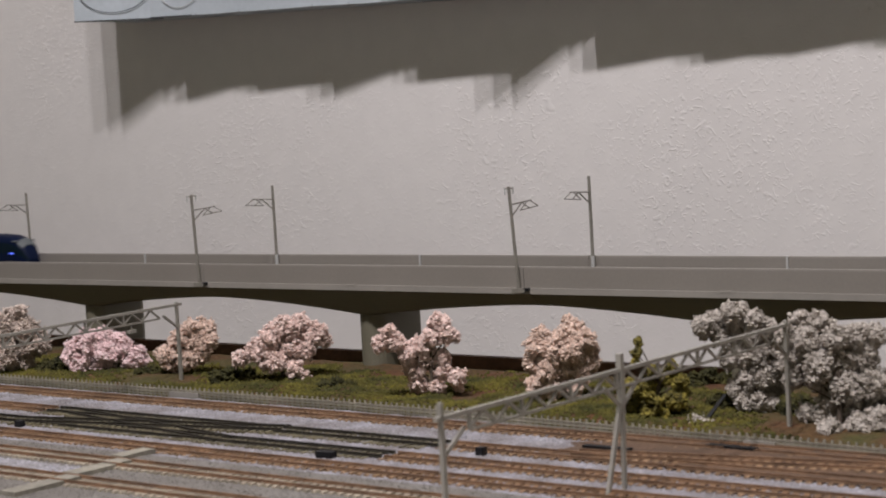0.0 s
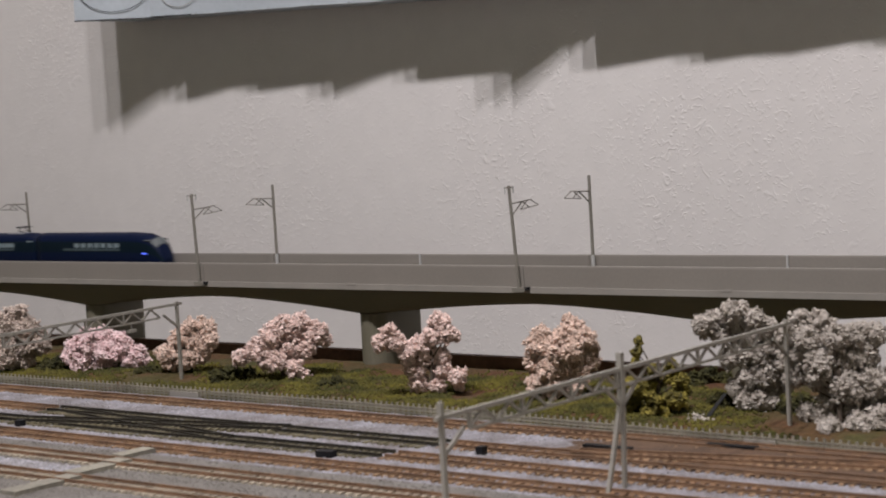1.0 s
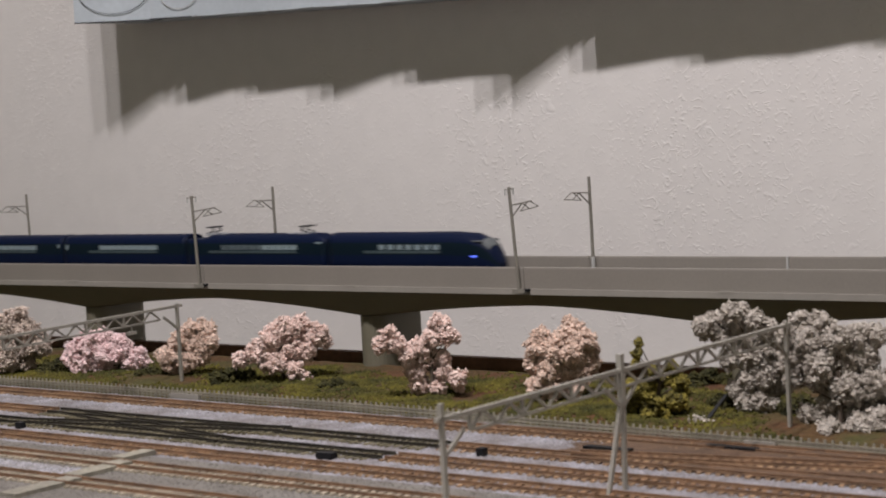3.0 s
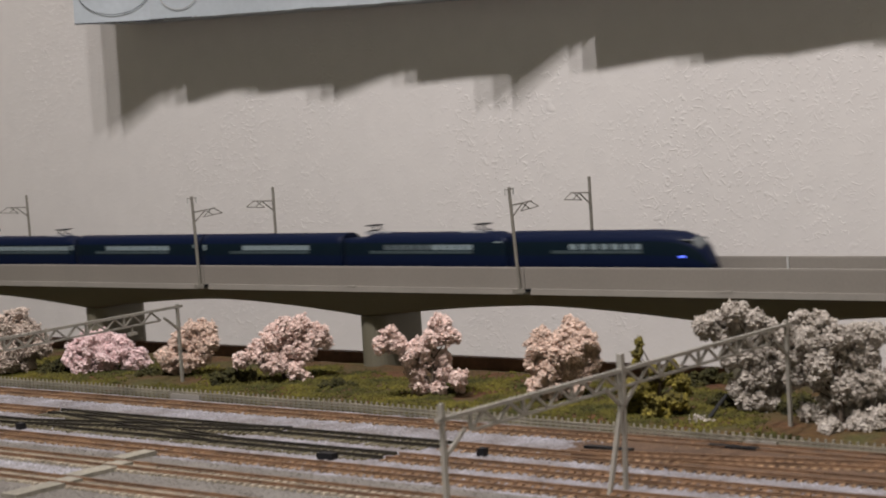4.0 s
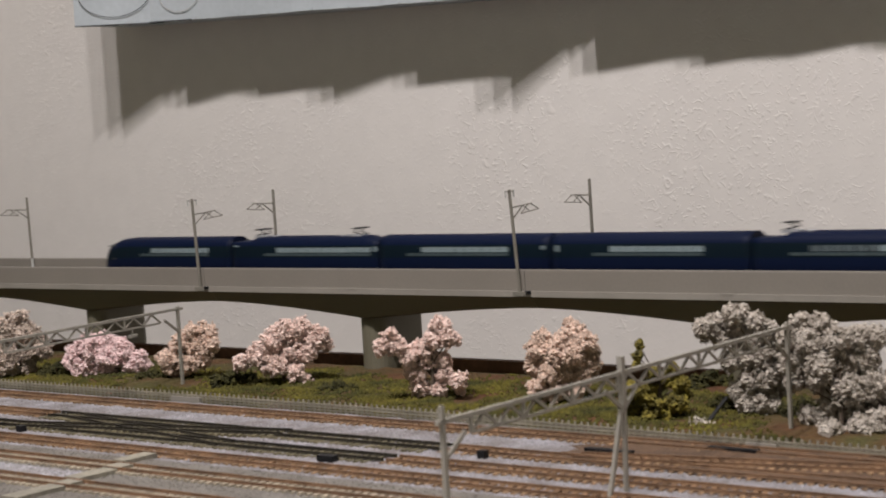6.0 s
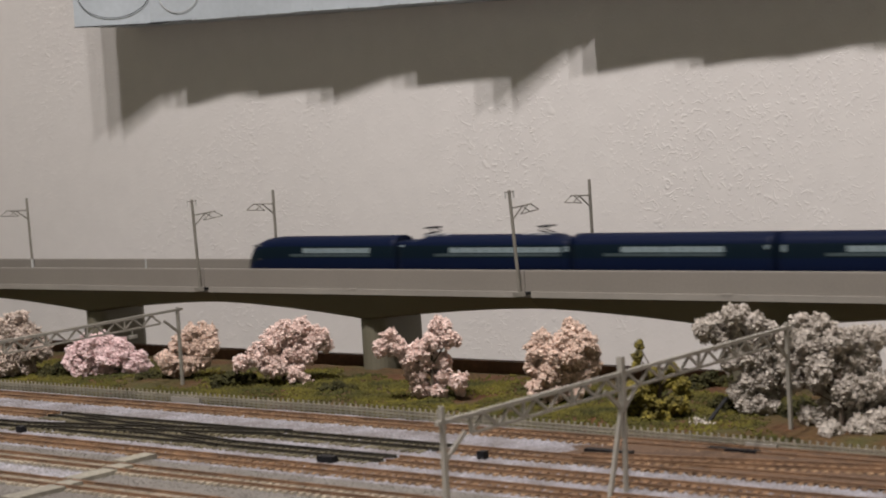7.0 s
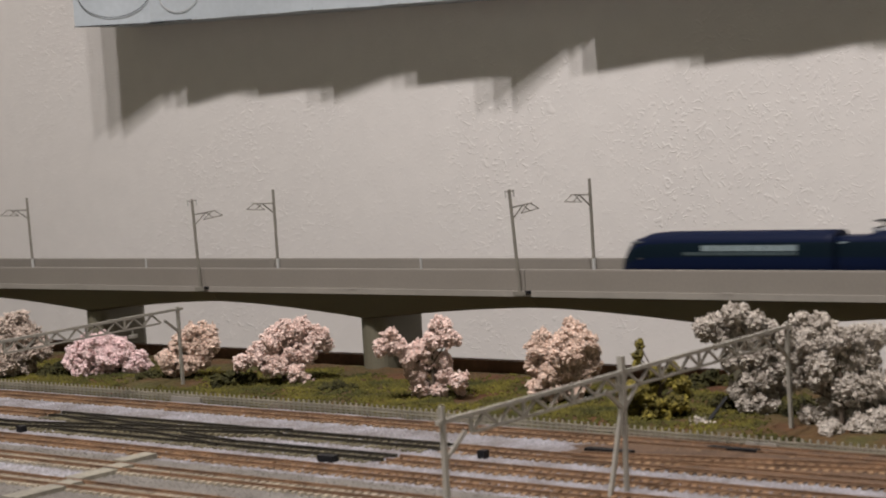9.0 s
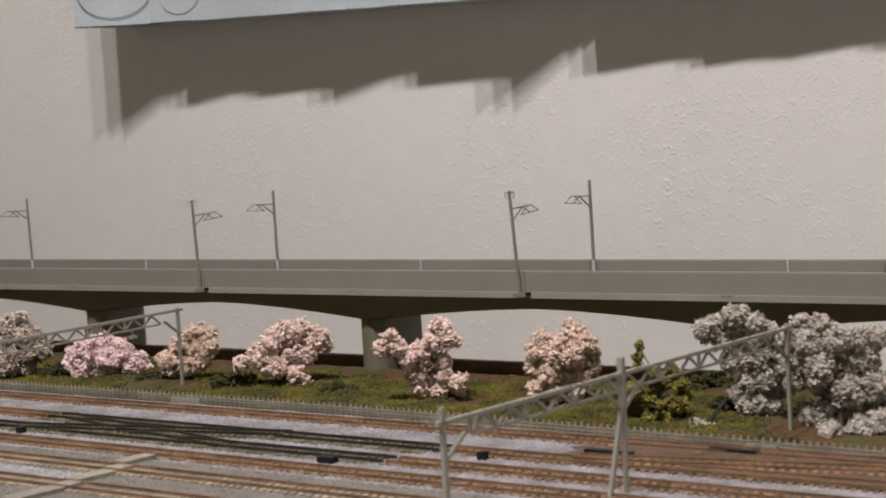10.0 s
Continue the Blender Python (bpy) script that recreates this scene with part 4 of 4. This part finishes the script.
# ---------------------------------------------------------------- pale blue boxes on the wall
def storage_box(x0, y0, z0, x1, y1, z1, label, shade_run=0.0):
    """A card box fixed to the wall; its front runs from (x0, y0) to (x1, y1), its foot from z0 to z1."""
    b = empty("storage_box")
    bm = bmesh.new()
    foot = [bm.verts.new(v) for v in ((x0, y0, z0), (x1, y1, z1), (x1, 0.1998, z1), (x0, 0.1998, z0))]
    head = [bm.verts.new((v.co.x, v.co.y, v.co.z + 0.085)) for v in foot]
    bm.faces.new(foot[::-1])
    bm.faces.new(head)
    for i in range(4):
        bm.faces.new((foot[i], foot[(i + 1) % 4], head[(i + 1) % 4], head[i]))
    part("carton", bm, M_BLUEBOX, b, bevel=0.0005)
    n = Vector((y1 - y0, -(x1 - x0), 0)).normalized() * 0.0003
    d = Vector((x1 - x0, y1 - y0, z1 - z0))
    # black strip along the lower front edge imitates the shaded underside
    if shade_run:
        bm = bmesh.new()
        bar(bm, Vector((x0, y0, z0)) + n, Vector((x0, y0, z0)) + d * shade_run + n, 0.0009)
        part("underside_shade", bm, M_UNDER, b, "dark strip standing for the shaded underside")
    for k in (0.22, 0.61, 0.97):
        c = Vector((x0, y0, z0)) + d * k + n
        bm = bmesh.new()
        rod(bm, c + Vector((0, 0, 0.0006)), c + n * 2.5 + Vector((0, 0, 0.0006)), 0.0007, 0.0005, 8)
        part("pin", bm, M_SILVER, b, "small pale pin")
    return tagged(b, label, "box", "boxes on the wall")


def wire_loop(x0, z0, y, r, slope, label, mat):
    """A wire hanging in a bow on a box front."""
    bm = bmesh.new()
    pts = [Vector((x0 + r * math.cos(a), y + slope * r * math.cos(a), z0 + 0.69 * r * math.sin(a))) for a in np.linspace(math.pi, 2 * math.pi, 17)]
    for a, b in zip(pts, pts[1:]):
        rod(bm, a, b, 0.0003, n=6)
    return solid("hanging_wire", bm, mat, label, "wire")


for row in ((-0.2701, 0.1366, 0.2347, -0.2022, 0.1661, 0.2326), (-0.2021, 0.1529, 0.2326, -0.1289, 0.1604, 0.2304),
            (-0.1288, 0.1560, 0.2303, -0.0539, 0.1599, 0.2281), (-0.0538, 0.1513, 0.2280, 0.0207, 0.1665, 0.2258),
            (0.0208, 0.1585, 0.2258, 0.0998, 0.1617, 0.2233), (0.0999, 0.1445, 0.2233, 0.1659, 0.1783, 0.2213),
            (0.1660, 0.1609, 0.2213, 0.2428, 0.1672, 0.2190), (0.2429, 0.1624, 0.2190, 0.2967, 0.1659, 0.2173),
            (0.2968, 0.1637, 0.2173, 0.3613, 0.1700, 0.2153), (0.3616, 0.1660, 0.2153, 0.4270, 0.1720, 0.2133)):
    storage_box(*row, "pale blue card box fixed to the wall above the layout", 1.0 if row[0] < -0.25 else 0.55 if row[0] < -0.2 else 0.0)
wire_loop(-0.2376, 0.2588, 0.1494, 0.0280, 0.434, "thin dark wire hanging in a bow on a blue box", M_UNDER)
wire_loop(-0.1720, 0.2511, 0.1550, 0.0190, 0.10, "thin pale grey wire hanging in a bow on a blue box", M_INSUL)

# ---------------------------------------------------------------- small things in the yard
def little_box(x, y, z, sx, sy, sz, rz, label):
    bm = bmesh.new()
    box(bm, -sx / 2, sx / 2, -sy / 2, sy / 2, 0, sz)
    ob = solid("point_motor", bm, M_BLACK, label, "motor box", "point motors", bevel=0.0004)
    ob.matrix_world = pose(x, y, z, 0, 0, rz)


little_box(0.2972, -0.2140, 0.0028, 0.0085, 0.0042, 0.0028, 3, "small black point motor box on the ballast")
little_box(0.3580, -0.1838, 0.0030, 0.0036, 0.0035, 0.0034, 0, "tiny black point motor box on the ballast")
little_box(0.0885, -0.2142, 0.0030, 0.0042, 0.0035, 0.0030, 0, "tiny black point motor box on the ballast")
little_box(0.4030, -0.1561, 0.0036, 0.0230, 0.0036, 0.0013, -1, "long flat black point motor box beside rusty track")
little_box(0.4502, -0.1357, 0.0036, 0.0230, 0.0036, 0.0013, -1, "long flat black point motor box beside rusty track")

path = tagged(empty("crossing_path"), "cream board footpath laid across the yard tracks", "footpath")
for xa, ya, yb, w in ((0.2120, -0.2385, -0.2570, 0.0085), (0.2215, -0.2595, -0.2700, 0.0100), (0.2235, -0.2720, -0.2925, 0.0100), (0.2290, -0.2950, -0.3030, 0.0100), (0.2300, -0.3050, -0.3300, 0.0100)):
    bm = bmesh.new()
    box(bm, xa - w / 2, xa + w / 2, yb, ya, 0.0030, 0.0053)
    part("board", bm, M_CREAM, path, bevel=0.0003)

# ---------------------------------------------------------------- sleepers
for track, (x0, x1, sl_len, sl_mat, spacing) in TRACKS:
    me = sleeper_mesh("sleeper", sl_len, 0.0021, 0.0014, sl_mat)
    a0, a1 = max(x0, -0.30), min(x1, 0.62)
    for i in range(int((a1 - a0) / spacing)):
        s = new("sleeper", me)
        s.parent = track
        s.location = (a0 + i * spacing, 0, 0.0021)


# ---------------------------------------------------------------- what moves
SPEED, NOSE_AT_START = 0.1408, -0.2262
# the train runs a little ahead of or behind an even pace: seconds, metres
PACE = ((0.0, -0.002), (0.5, 0.003), (1.0, 0.0), (1.5, 0.0045), (2.0, 0.0), (2.5, 0.003), (3.0, 0.0), (3.5, 0.0015), (4.0, -0.0018), (4.5, 0.0008), (5.0, -0.0026), (5.5, 0.0), (6.0, -0.0020),
        (6.5, 0.0), (7.0, -0.0028), (7.5, 0.0017), (8.0, 0.0), (8.5, 0.0065), (9.0, 0.0010), (9.5, 0.0110), (10.0, 0.0130))


def motions():
    for i, car in enumerate(CARS):
        x = NOSE_AT_START - CAR * (i + 0.5)
        walk(car, [(t, pose(x + SPEED * t + d, TRACK_Y, RAIL_TOP)) for t, d in PACE])


motions()
